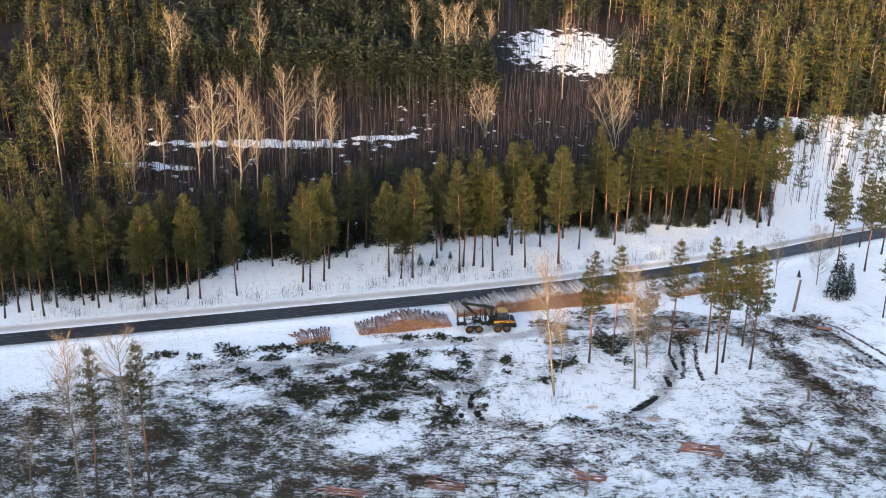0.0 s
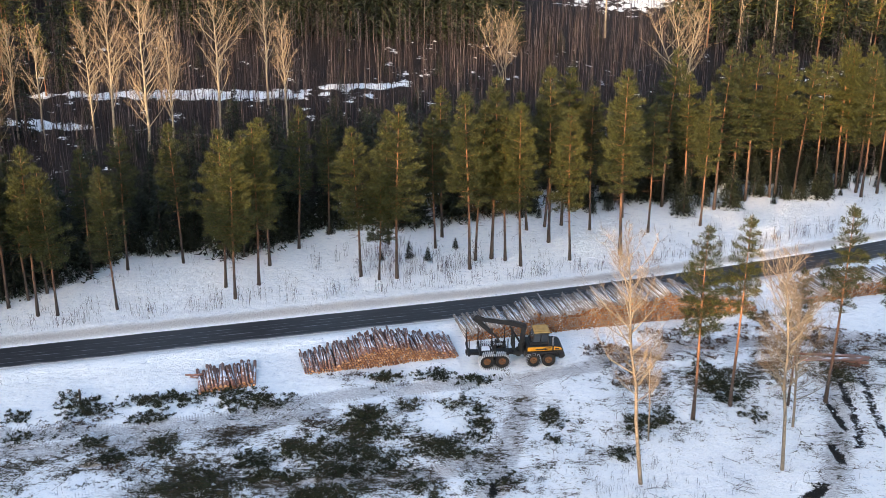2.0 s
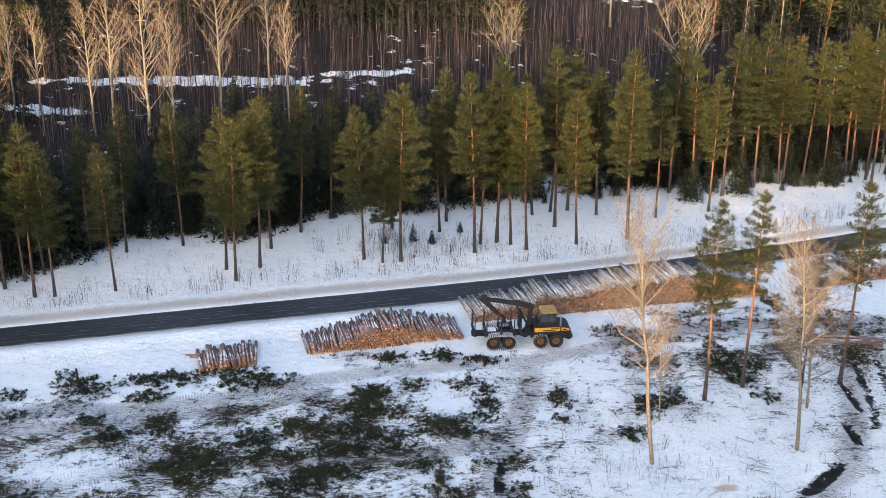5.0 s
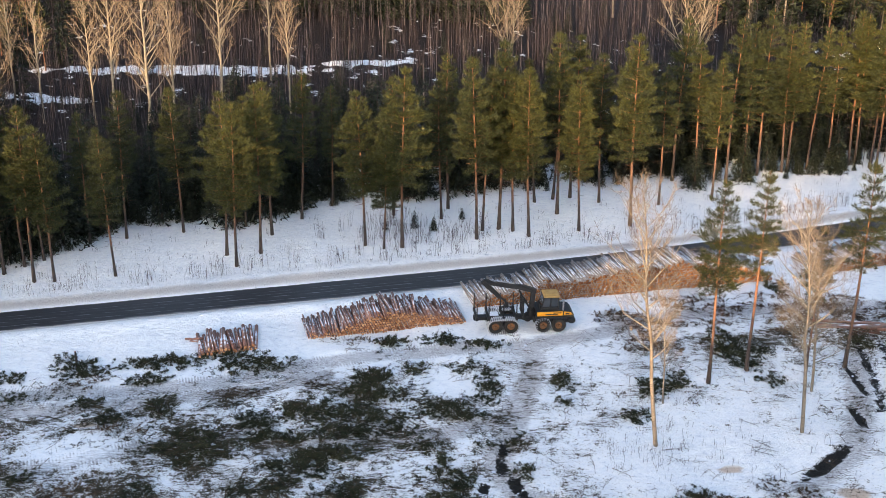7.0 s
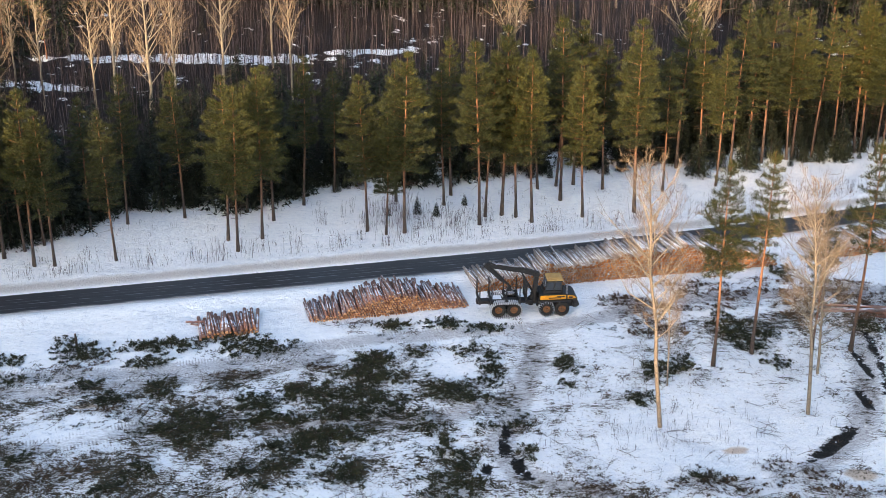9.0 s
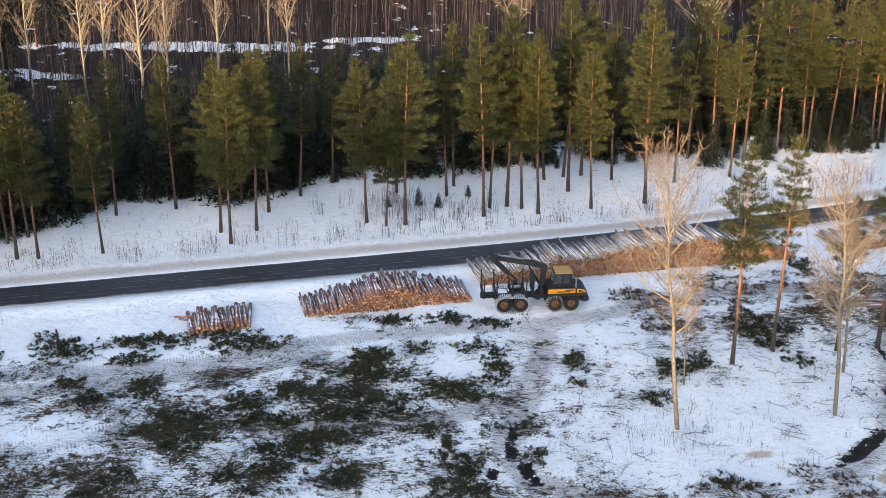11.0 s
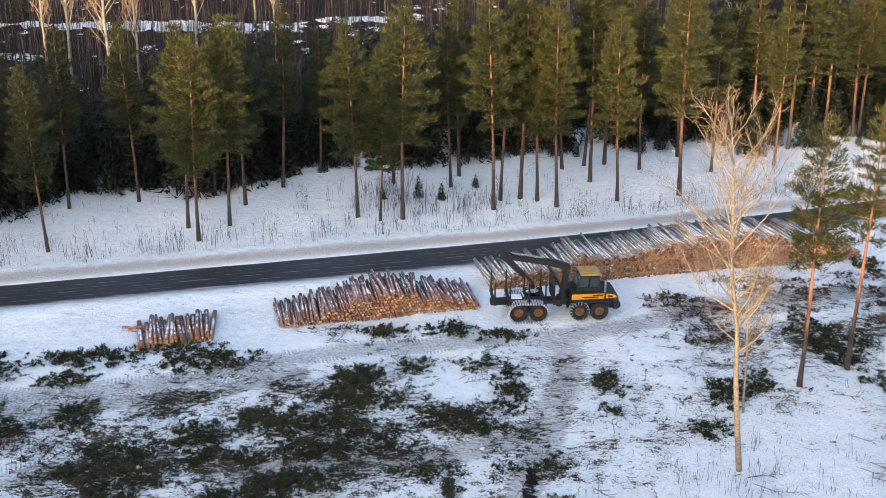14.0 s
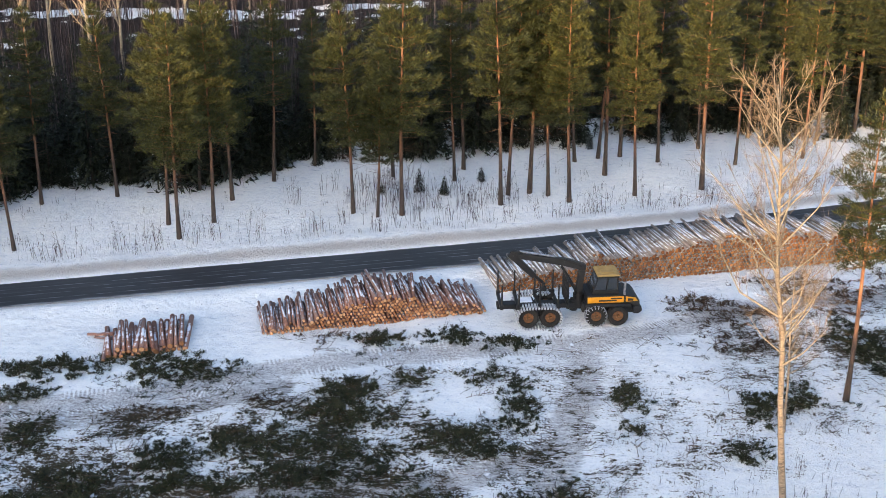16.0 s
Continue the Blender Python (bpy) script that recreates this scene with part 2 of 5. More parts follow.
def log_end(name, stops):
    m, n, l, b = material(name, 0.8)
    o, g = n.new("ShaderNodeObjectInfo"), n.new("ShaderNodeNewGeometry")
    t = noise_tex(n, l, 14, 3)
    key = math_node(n, l, 'ADD', math_node(n, l, 'MULTIPLY', t.outputs["Fac"], 0.4), math_node(n, l, 'MULTIPLY', math_node(n, l, 'ADD', o.outputs["Random"], g.outputs["Random Per Island"]), 0.35))
    r = ramp(n, list(zip((0.2, 0.5, 0.8), stops)))
    l.new(key, r.inputs["Fac"])
    l.new(r.outputs["Color"], b.inputs["Base Color"])
    return m


def birch_bark():
    m, n, l, b = material("birch_bark", 0.7)
    t = noise_tex(n, l, 3.0, 5, mapped(n, l, (1.5, 1.5, 5.0)))
    r = ramp(n, [(0.36, (0.06, 0.05, 0.04)), (0.48, (0.17, 0.13, 0.095)), (0.7, (0.30, 0.24, 0.175))])
    l.new(t.outputs["Fac"], r.inputs["Fac"])
    l.new(r.outputs["Color"], b.inputs["Base Color"])
    return m


M_GROUND, M_ASPHALT, M_PINEBARK, M_LOGEND, M_BIRCH = snow_ground(), asphalt(), pine_bark(), log_end("log_end", ((0.04, 0.012, 0.004), (0.19, 0.060, 0.015), (0.42, 0.17, 0.052))), birch_bark()
M_LOGEND_PALE = log_end("log_end_fresh", ((0.10, 0.035, 0.013), (0.36, 0.15, 0.058), (0.66, 0.38, 0.20)))
M_LOG = log_bark("log_bark", 0.965, ((0.030, 0.016, 0.014), (0.15, 0.060, 0.040), (0.28, 0.13, 0.09), (0.19, 0.14, 0.135)))
M_RIMBARK = plain("bark_rim", (0.018, 0.012, 0.010), (0.07, 0.045, 0.035), 9.0, 0.9)
M_LOG_GREY = log_bark("log_bark_frosted", 0.92, ((0.05, 0.042, 0.04), (0.15, 0.115, 0.10), (0.30, 0.24, 0.20), (0.24, 0.215, 0.21)))
M_PINE = foliage("pine_needles", (0.010, 0.014, 0.006), (0.034, 0.040, 0.011), (0.098, 0.088, 0.018))
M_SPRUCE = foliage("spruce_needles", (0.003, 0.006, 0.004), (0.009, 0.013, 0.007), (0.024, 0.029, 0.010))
M_BRUSH = foliage("cut_branches", (0.006, 0.010, 0.005), (0.024, 0.030, 0.012), (0.075, 0.066, 0.030))
M_DRY = foliage("dry_twigs", (0.018, 0.012, 0.009), (0.060, 0.038, 0.025), (0.26, 0.17, 0.105), 0.8)
M_TWIG = foliage("bare_twigs", (0.10, 0.07, 0.05), (0.23, 0.165, 0.11), (0.36, 0.27, 0.18), 0.8)
M_ASPEN = plain("aspen_bark", (0.14, 0.115, 0.085), (0.30, 0.25, 0.18), 3.0, 0.8, stretch=(1, 1, 3))
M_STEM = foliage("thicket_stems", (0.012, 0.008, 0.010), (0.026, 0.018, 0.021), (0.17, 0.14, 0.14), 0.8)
M_DEADWOOD = plain("dead_wood", (0.09, 0.07, 0.06), (0.26, 0.20, 0.16), 5.0, 0.9, bump_by=0.5, stretch=(1, 1, 0.2))
M_BLACK = plain("black_paint", (0.003, 0.003, 0.0035), (0.010, 0.010, 0.011), 3.0, 0.6)
M_YELLOW = plain("yellow_paint", (0.50, 0.20, 0.008), (0.66, 0.29, 0.012), 2.5, 0.4)
M_ROOF = plain("dusty_yellow_roof", (0.30, 0.17, 0.045), (0.45, 0.28, 0.09), 2.0, 0.6)
M_RUBBER = plain("rubber", (0.005, 0.005, 0.005), (0.018, 0.016, 0.015), 6.0, 0.9)
M_TRACK = plain("snow_caked_steel", (0.16, 0.16, 0.17), (0.62, 0.64, 0.68), 7.0, 0.6)
M_STEEL = plain("worn_steel", (0.20, 0.20, 0.21), (0.50, 0.50, 0.52), 5.0, 0.4, 0.8)
M_RIM = plain("orange_rim", (0.03, 0.015, 0.008), (0.22, 0.085, 0.02), 5.0, 0.6)
M_GLASS, _n, _l, _b = material("cab_glass", 0.05)
_b.inputs["Base Color"].default_value = (0.02, 0.025, 0.03, 1)
_b.inputs["Specular IOR Level"].default_value = 0.8
M_SNOWCAP = plain("lying_snow", (0.60, 0.64, 0.72), (0.84, 0.86, 0.90), 3.0, 0.8, bump_by=0.4)



# ---- mesh helpers ----
def mesh_np(name, verts, faces, mats, index=None):
    """A mesh from arrays: verts (n, 3), faces (m, 3), one material index a face."""
    me = bpy.data.meshes.new(name)
    verts, faces = np.asarray(verts, np.float32), np.asarray(faces, np.int32)
    me.vertices.add(len(verts))
    me.vertices.foreach_set("co", verts.ravel())
    k = faces.shape[1]
    me.loops.add(faces.size)
    me.loops.foreach_set("vertex_index", faces.ravel())
    me.polygons.add(len(faces))
    me.polygons.foreach_set("loop_start", np.arange(0, faces.size, k, dtype=np.int32))
    for m in mats:
        me.materials.append(m)
    if index is not None:
        me.polygons.foreach_set("material_index", np.asarray(index, np.int32))
    me.update(calc_edges=True)
    return me


def part(name, bm, mat, parent, label="", smooth=False):
    me = bpy.data.meshes.new(name)
    bm.normal_update()
    bm.to_mesh(me)
    bm.free()
    me.materials.append(mat)
    if smooth:
        me.polygons.foreach_set("use_smooth", np.ones(len(me.polygons), dtype=bool))
    ob = new(name, me)
    ob.parent = parent
    return tagged(ob, label=label)


def mesh_part(name, me, parent, label=""):
    ob = new(name, me)
    ob.parent = parent
    return tagged(ob, label=label)


def thing(name, label, category, m=None, group="", kind=""):
    ob = new(name)
    if m is not None:
        ob.matrix_basis = m
    return tagged(ob, label, category, group, kind)


def join(pieces):
    """Joins (verts, faces) pairs into one."""
    vs, fs, k = [], [], 0
    for v, f in pieces:
        vs.append(v), fs.append(np.asarray(f) + k)
        k += len(v)
    return np.concatenate(vs), np.concatenate(fs)


def tubes(a, b, ra, rb, sides=3):
    """Straight tapered tubes from points a to b (n, 3)."""
    a, b = np.asarray(a, float).reshape(-1, 3), np.asarray(b, float).reshape(-1, 3)
    n = len(a)
    ra, rb = np.broadcast_to(np.asarray(ra, float), n), np.broadcast_to(np.asarray(rb, float), n)
    d = b - a
    d = d / np.maximum(np.linalg.norm(d, axis=1, keepdims=True), 1e-6)
    ref = np.where(np.abs(d[:, 2:3]) < 0.9, [[0, 0, 1.0]], [[1.0, 0, 0]])
    u = np.cross(d, ref)
    u /= np.linalg.norm(u, axis=1, keepdims=True)
    w = np.cross(d, u)
    ang = np.arange(sides) * 2 * np.pi / sides
    ring = u[:, None] * np.cos(ang)[None, :, None] + w[:, None] * np.sin(ang)[None, :, None]
    va, vb = a[:, None] + ring * ra[:, None, None], b[:, None] + ring * rb[:, None, None]
    v = np.concatenate([va, vb], 1).reshape(-1, 3)
    i = np.arange(sides)
    j = (i + 1) % sides
    f = np.concatenate([np.stack([i, j, i + sides], 1), np.stack([j, j + sides, i + sides], 1)])
    f = (f[None] + (np.arange(n) * 2 * sides)[:, None, None]).reshape(-1, 3)
    return v, f


def limb(points, radii, sides=7):
    """One bent tapered limb as a chain of rings."""
    p = np.asarray(points, float)
    v, f = [], []
    for k in range(len(p)):
        d = p[min(k + 1, len(p) - 1)] - p[max(k - 1, 0)]
        d /= np.linalg.norm(d)
        u = np.cross(d, [1.0, 0.2, 0]); u /= np.linalg.norm(u)
        w = np.cross(d, u)
        ang = np.arange(sides) * 2 * np.pi / sides
        v.append(p[k] + radii[k] * (np.cos(ang)[:, None] * u + np.sin(ang)[:, None] * w))
        if k:
            i = np.arange(sides); j = (i + 1) % sides
            o = (k - 1) * sides
            f.append(np.stack([o + i, o + j, o + i + sides], 1))
            f.append(np.stack([o + j, o + j + sides, o + i + sides], 1))
    return np.concatenate(v), np.concatenate(f)


def sprigs(centres, outward, blades, length, width, spread, r, lift=0.25, loose=0.75):
    """Bundles of pointed needle sprigs round each centre."""
    c = np.repeat(np.asarray(centres, float), blades, 0)
    o = np.repeat(np.asarray(outward, float), blades, 0)
    d = o * 0.9 + r.normal(0, loose, c.shape)
    d[:, 2] += lift
    d /= np.linalg.norm(d, axis=1, keepdims=True)
    s = np.cross(d, r.normal(0, 1, c.shape))
    s /= np.maximum(np.linalg.norm(s, axis=1, keepdims=True), 1e-6)
    p = c + r.normal(0, spread, c.shape)
    ln = length * r.uniform(0.6, 1.3, (len(c), 1))
    v = np.stack([p - s * width, p + s * width, p + d * ln], 1).reshape(-1, 3)
    return v, np.arange(len(v)).reshape(-1, 3)


def edge_of_wood(x):
    """Where the spruces begin behind the row of pines."""
    return np.interp(x, [-110, -50, -42, -37, -30, -22, -16, -3, 7, 23, 70, 80, 130], [98, 109, 119, 126, 125, 124, 134, 136.5, 138.5, 144, 160, 198, 206]) + 0.5 * np.sin(np.asarray(x) * 0.35)


def terrain(x, y):
    """Height of the bare ground: level clearing, then a wooded hillside behind the pines."""
    x, y = np.asarray(x, float), np.asarray(y, float)
    foot = 136 + 0.28 * np.clip(x, -90, 60)
    s = np.clip((y - foot + 28) / 20, 0, 1)
    h = np.clip(y - foot, 0, None)
    z = 0.7 * s * s * (3 - 2 * s) + 0.2 * h * h / (h + 12)
    bank = 1 - np.exp(-((y - road_y(x)) / 4.5) ** 4)
    return z + bank * 0.12 * np.sin(x * 0.21 + 1.0) * np.sin(y * 0.27) + bank * 0.06 * np.sin(x * 0.63 + y * 0.41)


def ground_z(x, y):
    return float(terrain(x, y))


# ---- ground, road ----
def road_y(x):
    x = np.asarray(x, float)
    return 110.5 + 0.275 * x + 0.0014 * np.clip(x, 0, 70) ** 2 + 0.196 * np.clip(x - 70, 0, None)


ROAD_HALF = 2.35


def path_mask(X, Y, pts, width):
    d = np.full(X.shape, 1e9)
    for (x0, y0), (x1, y1) in zip(pts[:-1], pts[1:]):
        dx, dy = x1 - x0, y1 - y0
        t = np.clip(((X - x0) * dx + (Y - y0) * dy) / (dx * dx + dy * dy), 0, 1)
        d = np.minimum(d, np.hypot(X - x0 - t * dx, Y - y0 - t * dy))
    return np.exp(-(d / width) ** 4)


def lane_tread(X, Y):
    """Tread marks along the two wheel lines of every lane: the way along, and how strong."""
    best, along, tread = np.full(X.shape, 1e9), np.zeros(X.shape), np.zeros(X.shape)
    for pts in LANES:
        run = 0.0
        for (x0, y0), (x1, y1) in zip(pts[:-1], pts[1:]):
            dx, dy = x1 - x0, y1 - y0
            ln = math.hypot(dx, dy)
            t = np.clip(((X - x0) * dx + (Y - y0) * dy) / (ln * ln), 0, 1)
            d = np.hypot(X - x0 - t * dx, Y - y0 - t * dy)
            m = d < best
            best = np.where(m, d, best)
            along = np.where(m, run + t * ln, along)
            run += ln
    tread = np.exp(-((best - 1.05) / 0.45) ** 4)
    return along, tread


def spot_mask(X, Y, spots):
    m = np.zeros(X.shape)
    for x, y, rx, ry, a in spots:
        c, s = math.cos(radians(a)), math.sin(radians(a))
        u, v = (X - x) * c + (Y - y) * s, -(X - x) * s + (Y - y) * c
        m = np.maximum(m, np.exp(-((u / rx) ** 2 + (v / ry) ** 2) ** 1.5))
    return m


# lanes where the machines drove
LANES = [
    [(-38.1, 83.5), (-31.2, 84.2), (-24.2, 85.4), (-17.2, 87.3), (-12, 90.1), (-5, 92.2), (2.8, 93.7), (8.7, 94.7), (14.3, 97.1), (20.4, 101.1), (34.5, 103.5), (44.3, 104.5)],
    [(-37.1, 80.8), (-31.7, 81.4), (-26, 82.9), (-19.1, 84.3), (-15.4, 85.4), (-11.3, 87.9)],
    [(-33.5, 71.4), (-27.8, 73.6), (-21.9, 76), (-17.6, 76.8)],
    [(-13.9, 75.8), (-6.4, 76.5), (-0.6, 77.5), (3, 79), (5.9, 82.1), (7.4, 87.4), (8, 92), (7.1, 94.2)],
    [(6.1, 82.1), (4.7, 76.9), (3.9, 73.1), (5.4, 69.2), (8.7, 67.4), (12.8, 65.8)],
    [(38.5, 93.8), (34.6, 81.7), (32, 75.7), (26.8, 70.4)],
    [(56.4, 105.7), (62.9, 101.3), (66.2, 95), (70.2, 84.7), (76.3, 72.8)],
    [(49.5, 98.1), (53.7, 88.6), (56.6, 78), (60.9, 65), (64.3, 54.1)],
]
# heaps of lopped branches, brown brush, mud and sawdust: x, y, half length, half depth, turn
HEAPS = [
    (-32.4, 88.3, 2.8, 2.2, 1), (-26, 89.6, 4.3, 1.5, 1), (-26.4, 86.5, 2.2, 1.2, 1), (-20.4, 91.3, 3.7, 1, 1), (-17.8, 89.6, 3.5, 1.7, 1), (-38.3, 86.4, 1.2, 1.3, 1), (-36.9, 82.9, 1.2, 1, 1),
    (-27.8, 79.4, 1.8, 1.2, 1), (-24, 81.6, 1.2, 2, 1), (-30.5, 82.2, 1.2, 0.9, 1), (-22.5, 74.9, 2, 0.8, 1), (-18.9, 74.5, 2.7, 2.4, 1), (-19.9, 77.2, 2, 1.2, 1), (-15.7, 78.7, 2.3, 2.8, 1),
    (-10.7, 81.1, 4.3, 1.9, 1), (-12.3, 76.9, 2.7, 0.9, 1), (-6, 80.2, 4.2, 1.3, 1), (-7, 77.9, 5.6, 1.1, 1), (-9.1, 74.4, 3.3, 1.7, 1), (-10.6, 72.7, 2.1, 1.5, 1), (-13.4, 72.6, 1.3, 1, 1),
    (-12.1, 70, 1.4, 1.5, 1), (-8.3, 68.8, 2.2, 0.9, 1), (-6.8, 69.2, 1, 1.8, 1), (-6.7, 87.1, 2.2, 2.2, 1), (-7.8, 84.7, 2.4, 1.3, 1), (-5.5, 83.7, 2.9, 1.4, 1), (-3.1, 89.2, 1.1, 1, 1),
    (2.5, 90.1, 0.6, 1, 1), (0.7, 89.3, 0.8, 0.8, 1), (0.2, 81.8, 2.6, 1.7, 1), (1.3, 80.3, 2.8, 0.8, 1), (3.7, 85.2, 1.2, 2.6, 1), (3.8, 88.4, 1, 1.1, 1),
]
HEAPS_B = [
    (-0.2, 72.9, 0.6, 2.9, 1), (-2.2, 75.8, 1.5, 1, 1), (3, 75.6, 0.8, 0.8, 1), (1.2, 70.5, 1, 2, 1), (-0.9, 68.2, 1.4, 1, 1), (1.5, 68, 2, 0.9, 1), (-0.1, 66.6, 2.4, 0.7, 1),
    (10.2, 87, 1.1, 1.6, 1), (10, 82.8, 0.9, 0.9, 1), (5.8, 76.5, 0.5, 1.6, 1), (5.9, 72.3, 0.5, 1.3, 1), (-5.1, 94.4, 2.4, 1.1, 1), (-0.6, 95, 2.1, 1.3, 1), (3.5, 93.9, 1.9, 1.2, 1),
    (17.7, 85.3, 1.6, 2.1, 1), (20.1, 86.6, 1.4, 2.2, 1), (15.7, 80.9, 1.1, 1.5, 1), (26.3, 94.7, 1.9, 3.8, 1), (27.1, 91, 1.4, 1.8, 1), (28.8, 93.4, 2.1, 1.5, 1), (28.8, 87.8, 0.9, 1.1, 1),
    (35.1, 108.9, 1.2, 2.2, 1), (39.2, 95.8, 1.3, 1.8, 1), (18.6, 68.9, 1.8, 0.9, 1), (-31.8, 69.9, 1.1, 1.1, 1), (-15.3, 69.1, 1.4, 0.9, 1), (-13.3, 67.2, 1.2, 0.7, 1), (-22.3, 69.1, 0.7, 1.9, 1),
    (-24.1, 66.8, 1.2, 0.7, 1), (-34.6, 90.1, 1, 0.9, 1), (-43.2, 86.5, 2.8, 1.4, 12), (-47.2, 78.3, 2.7, 1.7, 11),
]
BROWN = [
    (55, 88.4, 4.1, 1.8, -40), (56.8, 79.6, 4.3, 1.6, -40), (59.1, 73.2, 3.8, 1.5, -38), (64.2, 79.5, 2.9, 1.6, -40), (61.6, 86.7, 3.6, 1.5, -40), (61, 102.3, 4.9, 2, -20), (64, 96.9, 4.3, 1.9, -30), (65.8, 88.8, 3.6, 1.8, -40),
    (24.8, 105, 4.7, 1.1, 1), (30.4, 103, 4, 1.6, 1), (37.5, 103.2, 5.7, 1.8, 1), (32.7, 97.3, 3.3, 1.2, 1), (40.2, 97.1, 2.2, 2.1, 1), (21.2, 99.2, 3.3, 1.4, 1), (16.8, 101.3, 2.5, 1.3, 1), (25.1, 99.4, 2.8, 1, 1),
    (-33.3, 84.9, 1.9, 1.1, 1), (-30.9, 86.6, 1.1, 1.3, 1), (-26.4, 77.7, 2.7, 1.1, 1), (-8.3, 94.5, 3.2, 1, 1), (18.6, 95.4, 2.4, 4.1, 1), (25.2, 102.9, 3.5, 1.7, 1), (20.4, 93.5, 2.1, 1.7, 1),
    (28.2, 100.8, 2.2, 1.4, 1), (34.7, 100.3, 4.2, 1.7, 1), (40.5, 101.1, 2.8, 2.3, 1), (19.6, 67.9, 3.6, 1.2, 1), (25.7, 69.5, 2.9, 1.5, 1), (27.4, 67.3, 3.6, 0.9, 1), (10.7, 67.3, 3.2, 0.9, 1),
    (24.4, 70.9, 1.7, 0.8, 1), (-27.5, 68.8, 3.3, 1.2, 1), (-30.1, 66.9, 1.7, 1, 1), (-18.1, 84.3, 1.9, 0.8, 1), (-11.5, 85.4, 1.9, 0.8, 1), (18, 100, 3.3, 2.2, 1), (32.3, 106, 3.5, 1.5, 1),
    (39.7, 105.5, 3.5, 1.5, 1), (15.6, 58.4, 4, 2.9, -24), (23.7, 65.4, 4.5, 1.5, -2), (30, 64.2, 3.4, 1.6, 17), (19.7, 55.2, 1.9, 1.3, 66), (-1.4, 52.7, 4.1, 1.6, -2), (-10.2, 54.9, 3.7, 1.6, 3),
    (-18.2, 51.9, 2.6, 1.3, -4), (-26.7, 60.8, 3, 1.1, 9), (55.1, 88.5, 5.7, 2.4, -81), (57.1, 81.1, 4.1, 1.7, -79), (43.3, 68, 2.5, 1.3, 30), (44, 63.8, 1.9, 1.4, 0), (48.1, 58.7, 2.2, 1.3, 58),
    (58, 69.2, 3.3, 1.4, -18), (63.1, 103.1, 3.5, 3.1, 74), (46.2, 102.3, 4.1, 3.2, -1), (53.6, 97.9, 4, 2.3, -41), (48.5, 70.5, 3.1, 1.3, -41), (61.8, 76.3, 5.4, 2.5, -82), (-55.7, 67.2, 3.5, 3, 7),
    (-52, 53.8, 2.7, 1.9, -10), (-38.1, 63.6, 4.3, 2.7, -73),
]
MUD = [
    (4.5, 75.2, 0.4, 1.7, 1), (4.2, 72.7, 0.4, 1.3, 1), (5.2, 70.6, 0.6, 1.1, 1), (5.8, 69.4, 0.3, 0.5, 1), (2.8, 70.1, 0.4, 0.9, 1), (29.5, 74.1, 4, 0.7, 45), (34.3, 81.3, 0.4, 2.5, 1),
    (36.4, 88.1, 0.4, 3.8, 1),
]
RUTS = [
    [(4.7, 76.5), (4.2, 73.5), (5.1, 70.5), (6, 68.8)],
    [(41.2, 103.8), (41.3, 95.7), (39.8, 86.7), (39.6, 81.8)],
    [(39.1, 103.9), (39.1, 95.9), (38, 87.5), (36.7, 82.4)],
    [(60.2, 104.2), (64.8, 99.8), (67.9, 92.4), (71.7, 83.2)],
    [(61.9, 105.7), (66.8, 101.2), (70, 93.9), (73.9, 84.5)],
]
SAWDUST = [
    (21.7, 72.9, 1.3, 0.7, 1), (30, 69.7, 1.6, 1.1, 1), (-29.3, 78.4, 1.4, 0.7, 1), (-12.5, 56.8, 1.6, 1.1, -5), (6.2, 52.8, 1.4, 1.1, -4), (-16.6, 61.1, 1.2, 0.8, -6),
]


def axis(lo, hi, step, far, grow=1.35):
    a = list(np.arange(lo, hi + 1e-6, step))
    for sign, start in ((-1, lo), (1, hi)):
        s, p, out = step, start, []
        while abs(p) < far:
            s *= grow
            p += sign * s
            out.append(p)
        a = out[::-1] + a if sign < 0 else a + out
    return np.array(a)


def ground_relief(X, Y):
    z = terrain(X, Y)
    lane = np.zeros(X.shape)
    for p in LANES:
        lane = np.maximum(lane, path_mask(X, Y, p, 1.7))
    d = Y - road_y(X)
    near = np.exp(-((d + 4.3) / 1.2) ** 2) * 0.35          # ploughed bank on the clearing's side
    far = np.exp(-((d - 4.6) / 1.6) ** 2) * 0.25
    bed = np.exp(-(d / (ROAD_HALF + 0.5)) ** 8)
    z = z + near + far - 0.12 * lane - 0.10 * bed
    rough = 0.07 * np.sin(X * 2.1 + np.sin(Y * 1.3) * 1.7) * np.sin(Y * 2.4 + np.sin(X * 1.1) * 2.0) + 0.045 * np.sin(X * 4.7 + Y * 1.9) * np.sin(Y * 5.3 - X * 1.7)
    z = z + rough * (1 - np.exp(-(d / (ROAD_HALF + 1.2)) ** 6))
    mud = 1.0 * spot_mask(X, Y, MUD)
    for r in RUTS:
        mud = np.maximum(mud, 0.62 * path_mask(X, Y, r, 0.5))
    z = z - 0.22 * mud
    return z, lane, d, mud


GLADES = [  # snowy openings in the wood: x, y, half length, half depth, turn
    (-40, 176, 23, 2.0, 8), (-14, 183, 9, 1.3, 12), (25, 171, 5, 2.4, 0), (37, 244, 26, 22, 0), (97, 178, 32, 24, 10), (-62, 162, 9, 1.4, 0), (-2, 160, 4, 0.6, 0)]


